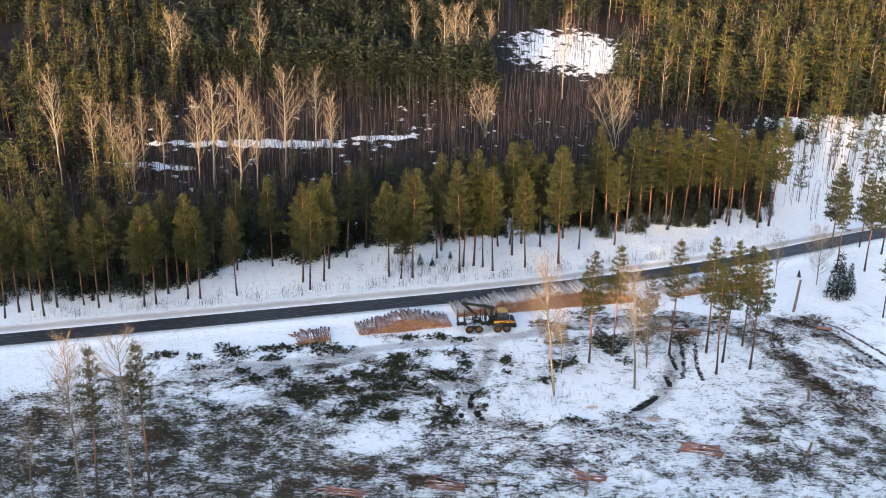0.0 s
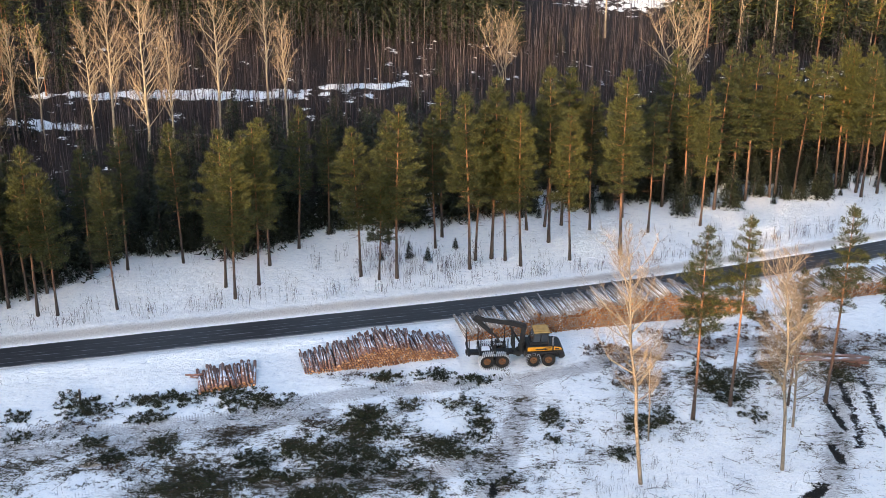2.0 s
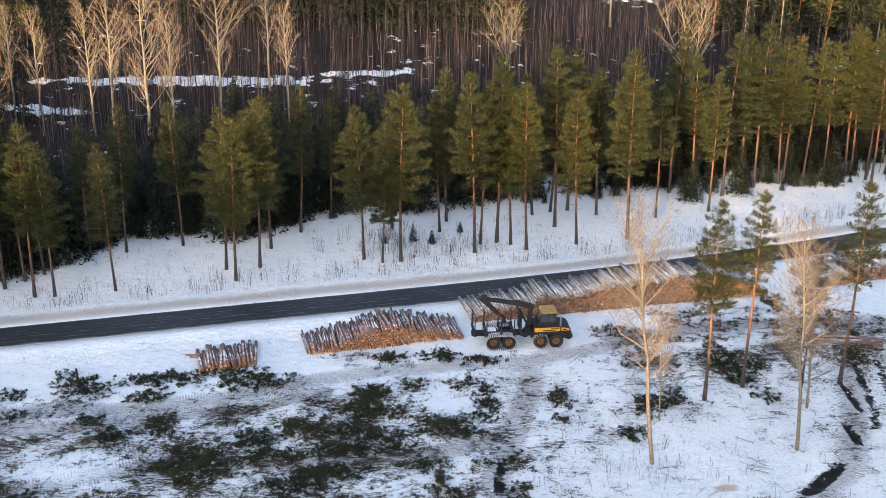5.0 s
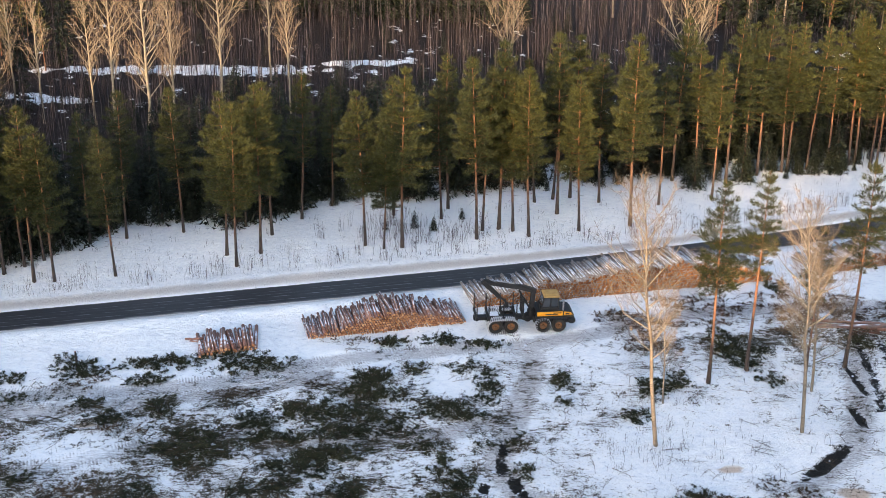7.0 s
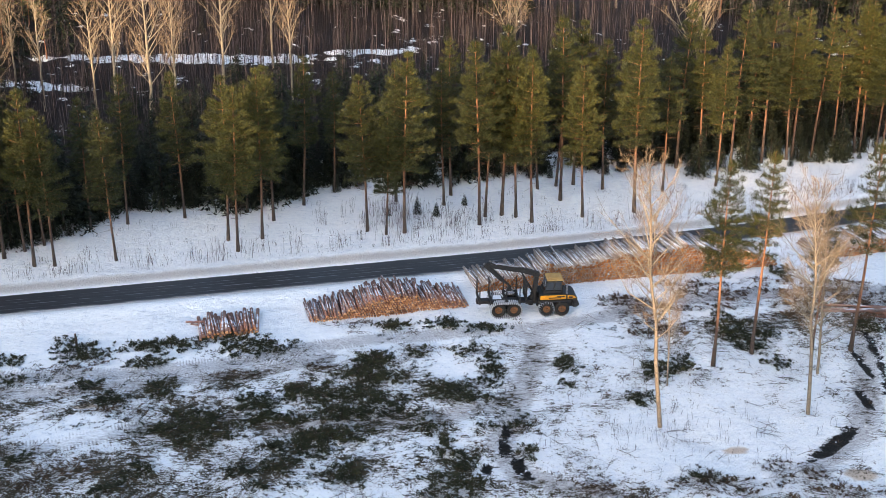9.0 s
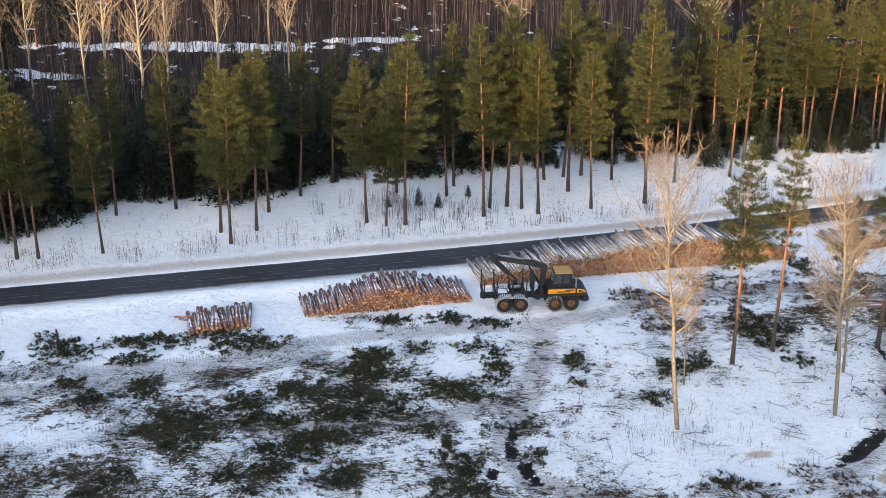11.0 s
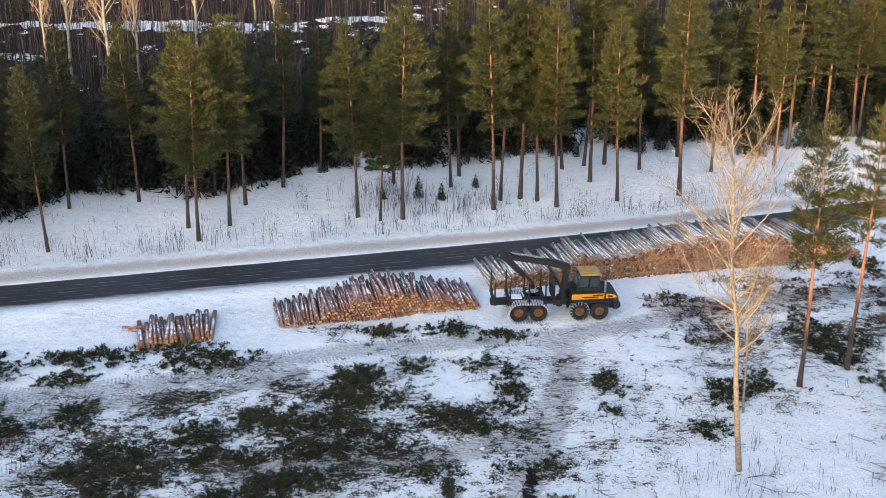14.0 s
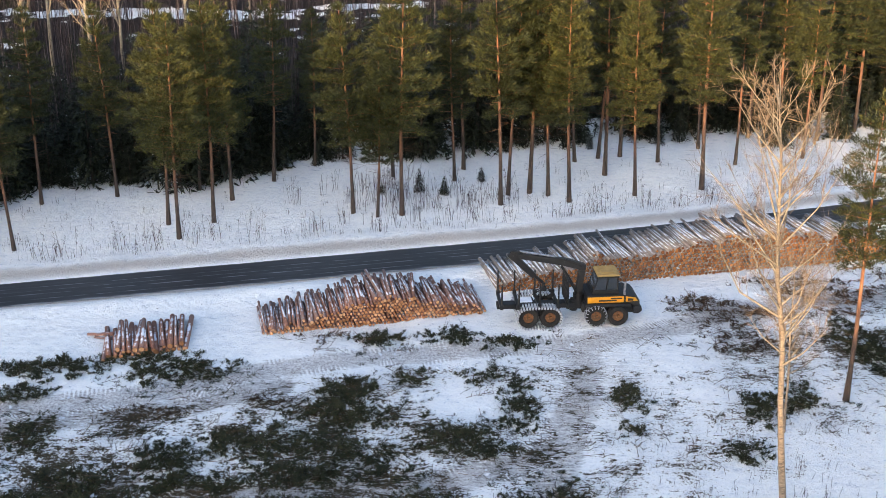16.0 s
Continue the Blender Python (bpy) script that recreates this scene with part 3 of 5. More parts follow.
def build_ground():
    xs, ys = axis(-64, 100, 0.45, 3000), axis(46, 150, 0.45, 3000)
    ys = np.concatenate([ys[ys < 150.2], np.arange(151, 270, 1.1), ys[ys > 280]])
    X, Y = np.meshgrid(xs, ys)
    Z, lane, d, mud = ground_relief(X, Y)
    nx, ny = len(xs), len(ys)
    i = (np.arange(ny - 1)[:, None] * nx + np.arange(nx - 1)[None]).ravel()
    quads = np.stack([i, i + 1, i + nx + 1, i + nx], 1)
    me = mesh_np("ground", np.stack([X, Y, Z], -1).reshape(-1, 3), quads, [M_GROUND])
    me.polygons.foreach_set("use_smooth", np.ones(len(quads), dtype=bool))
    work = np.clip((96.5 + 0.26 * X - Y) / 8, 0, 1) * np.clip((Y - 20) / 10, 0, 1)
    heap = np.maximum(spot_mask(X, Y, [(x, y, a * 1.25, b * 1.4, t) for x, y, a, b, t in HEAPS + HEAPS_B]), 0.9 * spot_mask(X, Y, [(x, y, a * 1.2, b * 1.3, t) for x, y, a, b, t in BROWN]))
    clean = spot_mask(X, Y, [(20.6, 74.3, 8.3, 4.9, 7), (4.4, 94.1, 2.1, 1.1, -4), (-8.6, 63.1, 6, 3.6, 14), (-28.9, 74.6, 4, 2.3, 19), (0.7, 86.8, 2.7, 2.5, -68), (13.8, 93.1, 3.9, 2.3, 33), (-15.1, 80.1, 2.5, 2.1, -19)])
    under = spot_mask(X, Y, [(35.1, 98.5, 15.2, 6.8, 18), (53.9, 101, 9.7, 9.2, 61), (20.3, 97.1, 6.5, 4.6, 21), (55.9, 81, 12.5, 6.3, -84), (49.2, 72.6, 10.6, 5.9, 47), (58.7, 62.4, 8.3, 7.5, 64), (43, 57.6, 8.6, 4, -1)])
    litter = -0.35 + work * (0.66 + 0.15 * np.clip((4 - X) / 24, -0.9, 1)) * (1 - 0.8 * clean) + 0.12 * heap + 0.28 * under + 0.16 * np.clip((72 - Y) / 10, 0, 1)
    # painted darkness under the trees, growing inwards from the wood's edge, less in glades
    forest_dark = np.clip((Y - edge_of_wood(X) + 3) / 16, 0, 1) * 1.08 + 0.5 * np.clip((Y - 205) / 8, 0, 1)
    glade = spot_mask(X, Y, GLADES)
    forest_dark = forest_dark * (1 - 0.64 * glade)
    verge = np.maximum(np.exp(-((d - 3.5) / 1.25) ** 2) * 0.9, np.exp(-((d + 2.75) / 0.6) ** 2) * 0.6)
    track = np.maximum(lane * (0.95 - 0.3 * clean), 0.7 * spot_mask(X, Y, [(7.5, 90.8, 7.3, 6.1, -7), (55.7, 79.5, 13.9, 7.3, -85), (36.6, 94.4, 10.2, 7.8, 1)]))
    along, tread = lane_tread(X, Y)
    for name, values in (("along", along), ("tread", tread), ("litter", litter), ("track", track), ("mud", mud), ("verge", verge), ("sawdust", spot_mask(X, Y, SAWDUST)), ("forest_dark", forest_dark)):
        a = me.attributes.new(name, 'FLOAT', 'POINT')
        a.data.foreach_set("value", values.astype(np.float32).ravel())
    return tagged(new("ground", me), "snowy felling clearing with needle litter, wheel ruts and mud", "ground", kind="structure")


build_ground()


def build_road():
    xs = np.concatenate([np.arange(-600, -80, 8.0), np.arange(-80, 110, 1.0), np.arange(110, 600, 8.0)])
    cross = np.array([-1.0, -0.8, -0.4, 0.0, 0.4, 0.8, 1.0])
    rise = np.array([0.0, 0.02, 0.05, 0.06, 0.05, 0.02, 0.0])
    yc = road_y(xs)
    sl = np.gradient(yc, xs)
    nrm = np.stack([-sl, np.ones_like(sl)], 1) / np.hypot(sl, 1)[:, None]
    wob = 1 + 0.006 * np.sin(xs * 0.9) + 0.006 * np.sin(xs * 2.3)
    P = np.stack([xs, yc], 1)[:, None] + nrm[:, None] * (cross[None, :, None] * ROAD_HALF * wob[:, None, None])
    z = terrain(xs, yc)[:, None] + 0.02 + rise[None] + 0 * wob[:, None]
    v = np.concatenate([P, z[:, :, None]], 2).reshape(-1, 3)
    k = len(cross)
    i = (np.arange(len(xs) - 1)[:, None] * k + np.arange(k - 1)[None]).ravel()
    me = mesh_np("road", v, np.stack([i, i + k, i + k + 1, i + 1], 1), [M_ASPHALT])
    a = me.attributes.new("across", 'FLOAT', 'POINT')
    a.data.foreach_set("value", np.tile(cross, len(xs)).astype(np.float32))
    return tagged(new("road", me), "narrow wet asphalt road with frosted edges between snowbanks", "road", kind="structure")


build_road()


# ---- trees ----
def pine_meshes(seed, height, crown_from=0.48, radius=2.0, density=1.0, blades=20, lean=0.25, needle=0.30, fill=2.4):
    r = np.random.default_rng(seed)
    k = 9
    t = np.linspace(0, 1, k)
    bend = np.cumsum(r.normal(0, 0.05, (k, 2)), 0) * lean * 2
    sway = np.stack([np.sin(t * 2.2 + r.uniform(0, 6)), np.cos(t * 2.0 + r.uniform(0, 6))], 1) * lean
    sway -= sway[0]
    pts = np.concatenate([bend - bend[0] + sway, (t * height * 0.985 - 0.25)[:, None]], 1)
    rad = 0.022 * height ** 0.85 * (1 - t) ** 1.05 * 0.56 + 0.02
    rad[0] *= 1.35
    trunk = limb(pts, rad, 8)
    at = lambda f: np.array([np.interp(f, t, pts[:, j]) for j in range(3)])
    limbs, cent, out = [], [], []
    tiers = max(6, int(height * (1 - crown_from) / 0.62 * min(1.0, 0.5 + 0.5 * density)))
    for i in range(tiers):
        g = (i + r.uniform(0.2, 0.8)) / tiers
        f = crown_from + (0.985 - crown_from) * g
        whorl = int(r.integers(4, 7)) if fill > 2 else 3
        for j in range(4 if fill > 2 else 0):
            az = r.uniform(0, 6.283)
            d = np.array([math.cos(az), math.sin(az), 0.4])
            cent.append(at(f) + d * 0.35)
            out.append(d)
        turn = r.uniform(0, 6.283)
        thin = r.uniform(0.72, 1.1)
        for j in range(whorl):
            if r.uniform() < 0.12:
                continue
            reach = radius * 1.12 * min(1, 0.55 + 1.9 * g) * (1 - g ** 1.35) ** 0.8 * r.uniform(0.55, 1.12) * thin + 0.2
            az = turn + (j + r.uniform(-0.25, 0.25)) * 6.283 / whorl
            d = np.array([math.cos(az), math.sin(az), r.uniform(-0.18, 0.16) + 0.55 * g])
            p0 = at(f)
            p1 = p0 + d * reach
            limbs.append((p0, p1, 0.04 * (1 - g) + 0.012, 0.008))
            side = np.array([-math.sin(az), math.cos(az), 0])
            for q in np.linspace(0.2, 1.0, 2 + int(reach * fill)):
                for k in ((-1, 0, 1) if fill > 2 and reach * q > 0.9 else (0,)):
                    cent.append(p0 + (p1 - p0) * q + side * k * reach * 0.34 * (1.15 - 0.6 * q) * r.uniform(0.5, 1.2) + r.normal(0, 0.06, 3) + [0, 0, 0.06])
                    out.append(d / np.linalg.norm(d) + side * k * 0.7)
    cent.append(at(0.99) + [0, 0, 0.1]); out.append(np.array([0, 0, 1.0]))
    dead = []
    for i in range(int(20 * density)):
        f = r.uniform(0.22, crown_from + 0.08)
        az = r.uniform(0, 6.283)
        ln = r.uniform(0.3, 1.5)
        p0 = at(f)
        dead.append((p0, p0 + np.array([math.cos(az), math.sin(az), r.uniform(-0.35, 0.25)]) * ln, 0.022, 0.006))
    A = limbs + dead
    wood = join([trunk, tubes([a[0] for a in A], [a[1] for a in A], [a[2] for a in A], [a[3] for a in A], 3)])
    crown = sprigs(cent, out, blades, needle, needle * (0.10 if needle < 0.6 else 0.115), 0.11 if needle < 0.6 else 0.13, r, 0.55 if needle < 0.6 else 0.25, 0.5 if needle < 0.6 else 0.75)
    return wood, crown


def spruce_meshes(seed, height, radius, tiers=16, blades=5, big=0.9):
    r = np.random.default_rng(seed)
    trunk = limb([(0, 0, -0.2), (0, 0, height * 0.5), (0.03, 0, height * 0.97)], [0.012 * height + 0.03, 0.008 * height + 0.015, 0.01], 5)
    cent, out = [], []
    for i in range(tiers):
        g = (i + 0.3) / tiers
        z = height * (0.06 + 0.93 * g)
        reach = radius * (1 - g) ** 0.85 + 0.06
        m = max(5, int(11 * (1 - g)) + 3)
        for j in range(m):
            az = 6.283 * (j + r.uniform(0, 1)) / m
            d = np.array([math.cos(az), math.sin(az), 0])
            rr = reach * r.uniform(0.75, 1.12)
            for s in ((0.45, 0.95) if g < 0.75 else (0.8,)):
                cent.append(d * rr * s + [0, 0, z - 0.22 * rr * s])
                out.append(d + [0, 0, -0.35])
    cent.append(np.array([0, 0, height * 0.98])); out.append(np.array([0, 0, 1.2]))
    size = (0.30 + 0.035 * height) * big
    return trunk, sprigs(cent, out, blades, size, size * 0.12, 0.07, r, lift=-0.12)


def bare_meshes(seed, height, spread, first=0.28, n1=26, n2=7, n3=5, thick=0.011, rise=1.35, trunks=1):
    """A leafless tree: stem and limbs in one mesh, the fine twigs in another."""
    r = np.random.default_rng(seed)
    wood, fine = [], []
    for q in range(trunks):
        k = 8
        t = np.linspace(0, 1, k)
        off = r.normal(0, 0.07, (k, 2)) * height / 22
        tilt = r.normal(0, 0.16 if trunks > 1 else 0.004, 2) * height
        pts = np.concatenate([off - off[0] + t[:, None] ** 1.2 * tilt + (r.normal(0, 0.25, 2) if trunks > 1 else 0), (t * height * (1 if q == 0 else r.uniform(0.75, 0.98)) - 0.25)[:, None]], 1)
        rad = thick * height * (1 - t) ** 0.75 * (1 if trunks == 1 else 0.7) + 0.014
        wood.append(limb(pts, rad, 7))
        at = lambda f: np.array([np.interp(f, t, pts[:, j]) for j in range(3)])
        for i in range(n1):
            f = first + (0.97 - first) * ((i + r.uniform(0, 1)) / n1) ** 0.9
            g = (f - first) / (1 - first)
            az = r.uniform(0, 6.283)
            ln = spread * (0.45 + 0.75 * math.sin(math.pi * min(1, 0.25 + 0.75 * g))) * r.uniform(0.55, 1.15) + 0.5
            d = np.array([math.cos(az), math.sin(az), rise * r.uniform(0.6, 1.3)])
            d /= np.linalg.norm(d)
            p0 = at(f)
            mid = p0 + d * ln * 0.55
            d2 = d + np.array([0, 0, 0.35]) + r.normal(0, 0.12, 3)
            d2 /= np.linalg.norm(d2)
            tip = mid + d2 * ln * 0.6
            r0 = 0.022 + 0.012 * ln * (1 - 0.6 * g)
            wood.append(limb([p0, mid, tip], [r0, r0 * 0.55, 0.008], 4))
            for j in range(n2):
                s = r.uniform(0.25, 1.0)
                b = p0 + (mid - p0) * min(1, s / 0.5) if s < 0.5 else mid + (tip - mid) * (s - 0.5) * 2
                e = d2 * 0.8 + r.normal(0, 0.55, 3) + [0, 0, 0.25]
                e /= np.linalg.norm(e)
                l2 = ln * r.uniform(0.18, 0.42)
                c = b + e * l2
                fine.append((b, c, 0.013, 0.006))
                for m in range(n3):
                    s3 = r.uniform(0.3, 1)
                    b3 = b + (c - b) * s3
                    e3 = e * 0.9 + r.normal(0, 0.5, 3) + [0, 0, 0.2]
                    e3 /= np.linalg.norm(e3)
                    fine.append((b3, b3 + e3 * l2 * r.uniform(0.3, 0.75), 0.008, 0.003))
    return wood[0] if trunks == 1 else join(wood[:1]), join(wood[1:]), tubes([a[0] for a in fine], [a[1] for a in fine], [a[2] for a in fine], [a[3] for a in fine], 3)


def tree_base(name, trunk_mesh, crown_mesh, crown_name="crown"):
    t = new(name)
    mesh_part("trunk", trunk_mesh, t)
    mesh_part(crown_name, crown_mesh, t)
    return t


def plant(variants, x, y, height, r, label, category, group="", lean=(0, 0)):
    """A copy of one of the (tree, height) variants, scaled to that height. The first use takes the original."""
    i = int(r.integers(len(variants)))
    ob, h, used = variants[i]
    s = height / h
    up = Vector((lean[0] + r.normal(0, 0.014), lean[1] + r.normal(0, 0.014), 1)).to_track_quat('Z', 'Y').to_matrix().to_4x4()
    m = pose(x, y, ground_z(x, y) - 0.05) @ up @ pose(0, 0, 0, 0, 0, r.uniform(0, 360)) @ Matrix.Scale(s, 4)
    if used:
        made = copy_thing(ob, m)
    else:
        ob.matrix_basis = m
        made = ob
        variants[i] = (ob, h, True)
    return tagged(made, label, category, group)


def mesh_pair(name, pair, mats):
    return mesh_np(name + "_trunk", *pair[0], [mats[0]]), mesh_np(name + "_crown", *pair[1], [mats[1]])


def smooth(me):
    me.polygons.foreach_set("use_smooth", np.ones(len(me.polygons), dtype=bool))
    return me


PINES = [[tree_base("pine", *mesh_pair("pine", pine_meshes(s, h, cf, rad, den), (M_PINEBARK, M_PINE))), h, False]
         for s, h, cf, rad, den in ((11, 19, 0.37, 2.5, 0.95), (12, 19, 0.42, 2.1, 0.9), (13, 18, 0.34, 3.0, 1.0), (14, 20, 0.40, 2.4, 0.95), (15, 18, 0.45, 2.0, 0.85), (16, 19, 0.36, 2.8, 1.0))]
PINES = [tuple(v) for v in PINES]
SLIM_PINES = [(tree_base("pine", *mesh_pair("slim_pine", pine_meshes(s, h, cf, rad, den, 16), (M_PINEBARK, M_PINE))), h, False)
              for s, h, cf, rad, den in ((21, 21, 0.50, 2.1, 0.75), (22, 21, 0.56, 1.9, 0.6), (23, 20, 0.46, 2.3, 0.8))]

# the open row of pines along the far side of the road
ROW = [
    (-47.5, 109.1, 19.5), (-46.1, 111.3, 17.2), (-43.8, 107.6, 19.3), (-41.7, 107.8, 17.3), (-44.6, 113.1, 17.3), (-35.7, 109.5, 18.5), (-37.5, 120.4, 17.6), (-24.9, 115.6, 19.8),
    (-23.3, 112.8, 19.7), (-21.2, 116.3, 21.8), (-24.4, 124.8, 18), (-20.8, 122.1, 19.6), (-18, 127.7, 18.5), (-9.6, 119.2, 19.5), (-7.4, 118.2, 15.1), (-6.8, 129.5, 18),
    (-5.3, 118.6, 22.3), (-0.9, 127.9, 19.6), (-0.1, 132.5, 19.7), (3.3, 121.2, 21.7), (4, 124, 19.9), (6, 124.8, 24.1), (7.7, 124.5, 21.3), (9.5, 122.9, 22.7),
    (11, 134.9, 21.3), (13.4, 135.9, 22.1), (13.5, 130.4, 23), (15.7, 136.6, 22.6), (15.7, 125.2, 21.6), (19.3, 135.1, 21.7), (22.1, 126.8, 26.3), (24.3, 140.3, 20.3),
]
ROW_B = [
    (30.4, 144.4, 22.2), (33, 142.2, 20.9), (34.2, 137.1, 20.8), (37.5, 143.5, 22.3), (40.6, 146.1, 24.2), (42.8, 147.7, 23), (46.7, 149.2, 23.3), (47.6, 149.7, 21),
    (50.6, 150.7, 20.4), (53.9, 152, 19.6), (57.5, 153.5, 24.6), (58.6, 154.1, 22.8), (59.9, 149.5, 20.9), (62.8, 151.2, 21.8), (65.5, 148, 23.5), (68.3, 149.7, 23.7),
    (59.9, 151.7, 22.8), (77.4, 137.6, 18.8), (83.1, 137.8, 17.5), (86.6, 135.2, 19.9), (-72.1, 98.8, 20.4), (-70.5, 101, 19.6), (-68.6, 101.9, 18.9), (-66, 100, 19.6),
    (-64.8, 103, 20), (-60.6, 104.1, 18.2),
]
ROW_C = [
    (-57.9, 103.4, 19.1), (-56.6, 105.6, 19.8), (-50.5, 104.4, 18.9), (-55.5, 110.9, 18.4), (-48.7, 105.3, 18.7), (-66.3, 113.4, 18.9), (-76.2, 113, 17.8), (-71.8, 111.9, 18.8),
    (-53.4, 115.9, 17.5), (-62.8, 118.2, 17.6), (-31.3, 122.4, 17.6), (-14.8, 132.6, 17.5), (-41.5, 119.4, 17.4), (26.8, 134.2, 18.6),
]
r_row = np.random.default_rng(101)
for x, y, h in ROW + ROW_B + ROW_C:
    plant(PINES, x, y, h, r_row, "tall Scots pine with bare trunk and sunlit crown", "pine tree", "pines along the road", (0, 0))

# trees left standing in the clearing
for x, y, h in ((23, 86.9, 19.1), (27, 89.5, 19.3), (32.4, 89.6, 15.5), (36.2, 90.5, 21.7), (42.1, 90.7, 21.2), (42.1, 83.6, 20.6), (44, 87.6, 21.9), (47.6, 85.1, 21.9), (48.6, 93.6, 18.8), (76, 105.8, 14.8), (74.9, 126.7, 19.1), (80.4, 127, 20.1), (-41.9, 47.6, 21.6), (-35.8, 49, 21)):
    plant(SLIM_PINES, x, y, h, r_row, "slender Scots pine with small high crown, spared in the clearing", "pine tree", "pines in the clearing", (0, 0))


def two(pair):
    v, f = join(pair)
    return v, f, np.concatenate([np.zeros(len(pair[0][1]), int), np.ones(len(pair[1][1]), int)])


def bare_base(name, seed, height, spread, mats, **kw):
    stem, limbs, fine = bare_meshes(seed, height, spread, **kw)
    t = new(name)
    mesh_part("trunk", smooth(mesh_np(name + "_trunk", *stem, [mats[0]])), t)
    v, f, idx = two((limbs, fine))
    tagged(mesh_part("crown", mesh_np(name + "_crown", v, f, [M_ASPEN, mats[1]], idx), t), kind="stuff")
    return t


BIRCHES = [(bare_base("birch", 31, 22, 4.9, (M_BIRCH, M_TWIG), first=0.2, n1=54, n2=13, n3=7, thick=0.0084, rise=0.8), 22, False),
           (bare_base("birch", 32, 21, 3.0, (M_BIRCH, M_TWIG), first=0.34, n1=44, n2=10, n3=6, thick=0.008, rise=1.1), 21, False)]
r_b = np.random.default_rng(55)
for x, y, h in ((16.6, 76.5, 21.8), (28.7, 78.3, 19.1), (31.8, 85.9, 14.3), (18.3, 82.9, 10), (60.6, 117.6, 10.1), (68.9, 119.8, 17), (-43.6, 47.1, 21.1), (-37.6, 48, 21.2), (-49.6, 47.3, 10.9)):
    plant(BIRCHES, x, y, h, r_b, "leafless pale-barked birch with golden sunlit twigs", "birch tree", "birches in the clearing", (-0.07 if 10 < x < 32 else 0, 0))

ASPENS = [(bare_base("aspen", s, h, sp, (M_ASPEN, M_TWIG), first=f, n1=n, n2=8, n3=5, thick=0.009, rise=rs, trunks=q), h, False)
          for s, h, sp, f, n, rs, q in ((41, 15, 2.2, 0.34, 30, 1.7, 1), (42, 15, 2.5, 0.28, 34, 1.5, 1), (43, 14, 2.0, 0.38, 28, 1.9, 1))]
WIDE_TREES = [(bare_base("willow", 46, 12, 2.8, (M_ASPEN, M_TWIG), first=0.18, n1=14, n2=8, n3=5, thick=0.008, rise=1.3, trunks=4), 12, False)]
for x, y, h in ((-63.2, 157.2, 17), (-50.9, 154.5, 18.8), (-47.8, 153.8, 18), (-41, 146.9, 21.2), (-37.7, 148.4, 21), (-33.6, 160.5, 19), (-28.5, 173.6, 16.9), (-23.8, 161.9, 12.2), (-78.7, 150.9, 15.6), (-72.1, 151.7, 16.8), (-68, 152.3, 13.9), (-58.1, 153.7, 15.7), (-66.6, 202.6, 14.6), (-64.5, 204.1, 13.8), (-51.7, 205.4, 12.4), (-45.3, 203.1, 13.8), (-7.3, 222, 12.2), (3.3, 222.1, 16.5), (6.3, 224.1, 14.9), (11.5, 223.7, 14.9), (0.1, 221.9, 14.3), (30.8, 212.1, 14.1)):
    plant(ASPENS, x, y, h, r_b, "leafless aspen with pale upswept branches caught by low sun", "aspen tree", "aspens above the thicket")
for x, y, h in ((10.2, 187.1, 12.9), (41, 185.3, 16.1), (-63.8, 149.3, 13.8)):
    plant(WIDE_TREES, x, y, h, r_b, "broad leafless tree with a dense rounded head of pale twigs", "tree", "aspens above the thicket")

# young spruces under and behind the pines
SPRUCES = []
for s, h, rad in ((61, 5.0, 1.25), (62, 6.0, 1.35), (63, 4.0, 1.1)):
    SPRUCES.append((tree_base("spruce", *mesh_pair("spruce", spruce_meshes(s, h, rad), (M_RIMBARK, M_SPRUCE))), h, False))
r_s = np.random.default_rng(66)
for i in range(270):
    x = r_s.uniform(-92, 72)
    y = edge_of_wood(x) - 2.0 + abs(r_s.normal(0, 9.0))
    if y < edge_of_wood(x) + 0.5 and r_s.uniform() < 0.6:
        continue
    h = r_s.uniform(2.6, 8.0) if y > edge_of_wood(x) + 0.5 else r_s.uniform(1.2, 3.4)
    plant(SPRUCES, x, y, h, r_s, "dark young spruce in the shade behind the pines", "spruce tree", "young spruces behind the pines")
for x, y, h in ((-1.8, 124.1, 2.3), (-4.1, 124.9, 1.8), (-7.5, 124.1, 1.5), (-53.5, 111.3, 2.1), (70.9, 114.4, 5.6), (73.5, 116.2, 4.7), (66.8, 123.5, 1.9), (1.6, 128.2, 1.9)):
    plant(SPRUCES, x, y, h, r_s, "small young spruce standing by itself in the snow", "spruce tree")


for i in range(85):
    x = r_s.uniform(26, 78)
    y = edge_of_wood(x) + 3.0 + abs(r_s.normal(0, 6.0))
    plant(SPRUCES, x, y, r_s.uniform(3.0, 8.5), r_s, "dark young spruce in the shade behind the pines", "spruce tree", "young spruces behind the pines")
for i in range(55):
    x = r_s.uniform(32, 90)
    y = edge_of_wood(x) - r_s.uniform(0, 7.0)
    plant(SPRUCES, x, y, r_s.uniform(1.4, 4.6), r_s, "dark young spruce in the shade behind the pines", "spruce tree", "young spruces behind the pines")
small = []
while len(small) < 520:
    x = r_s.uniform(-100, 75)
    y = edge_of_wood(x) + (r_s.uniform(2, 30) if len(small) < 420 else r_s.uniform(14, 70))
    if x < 45 or r_s.uniform() < 0.35:
        small.append((x, y, r_s.uniform(0.8, 1.9) if y < edge_of_wood(x) + 28 else r_s.uniform(0.3, 0.9)))


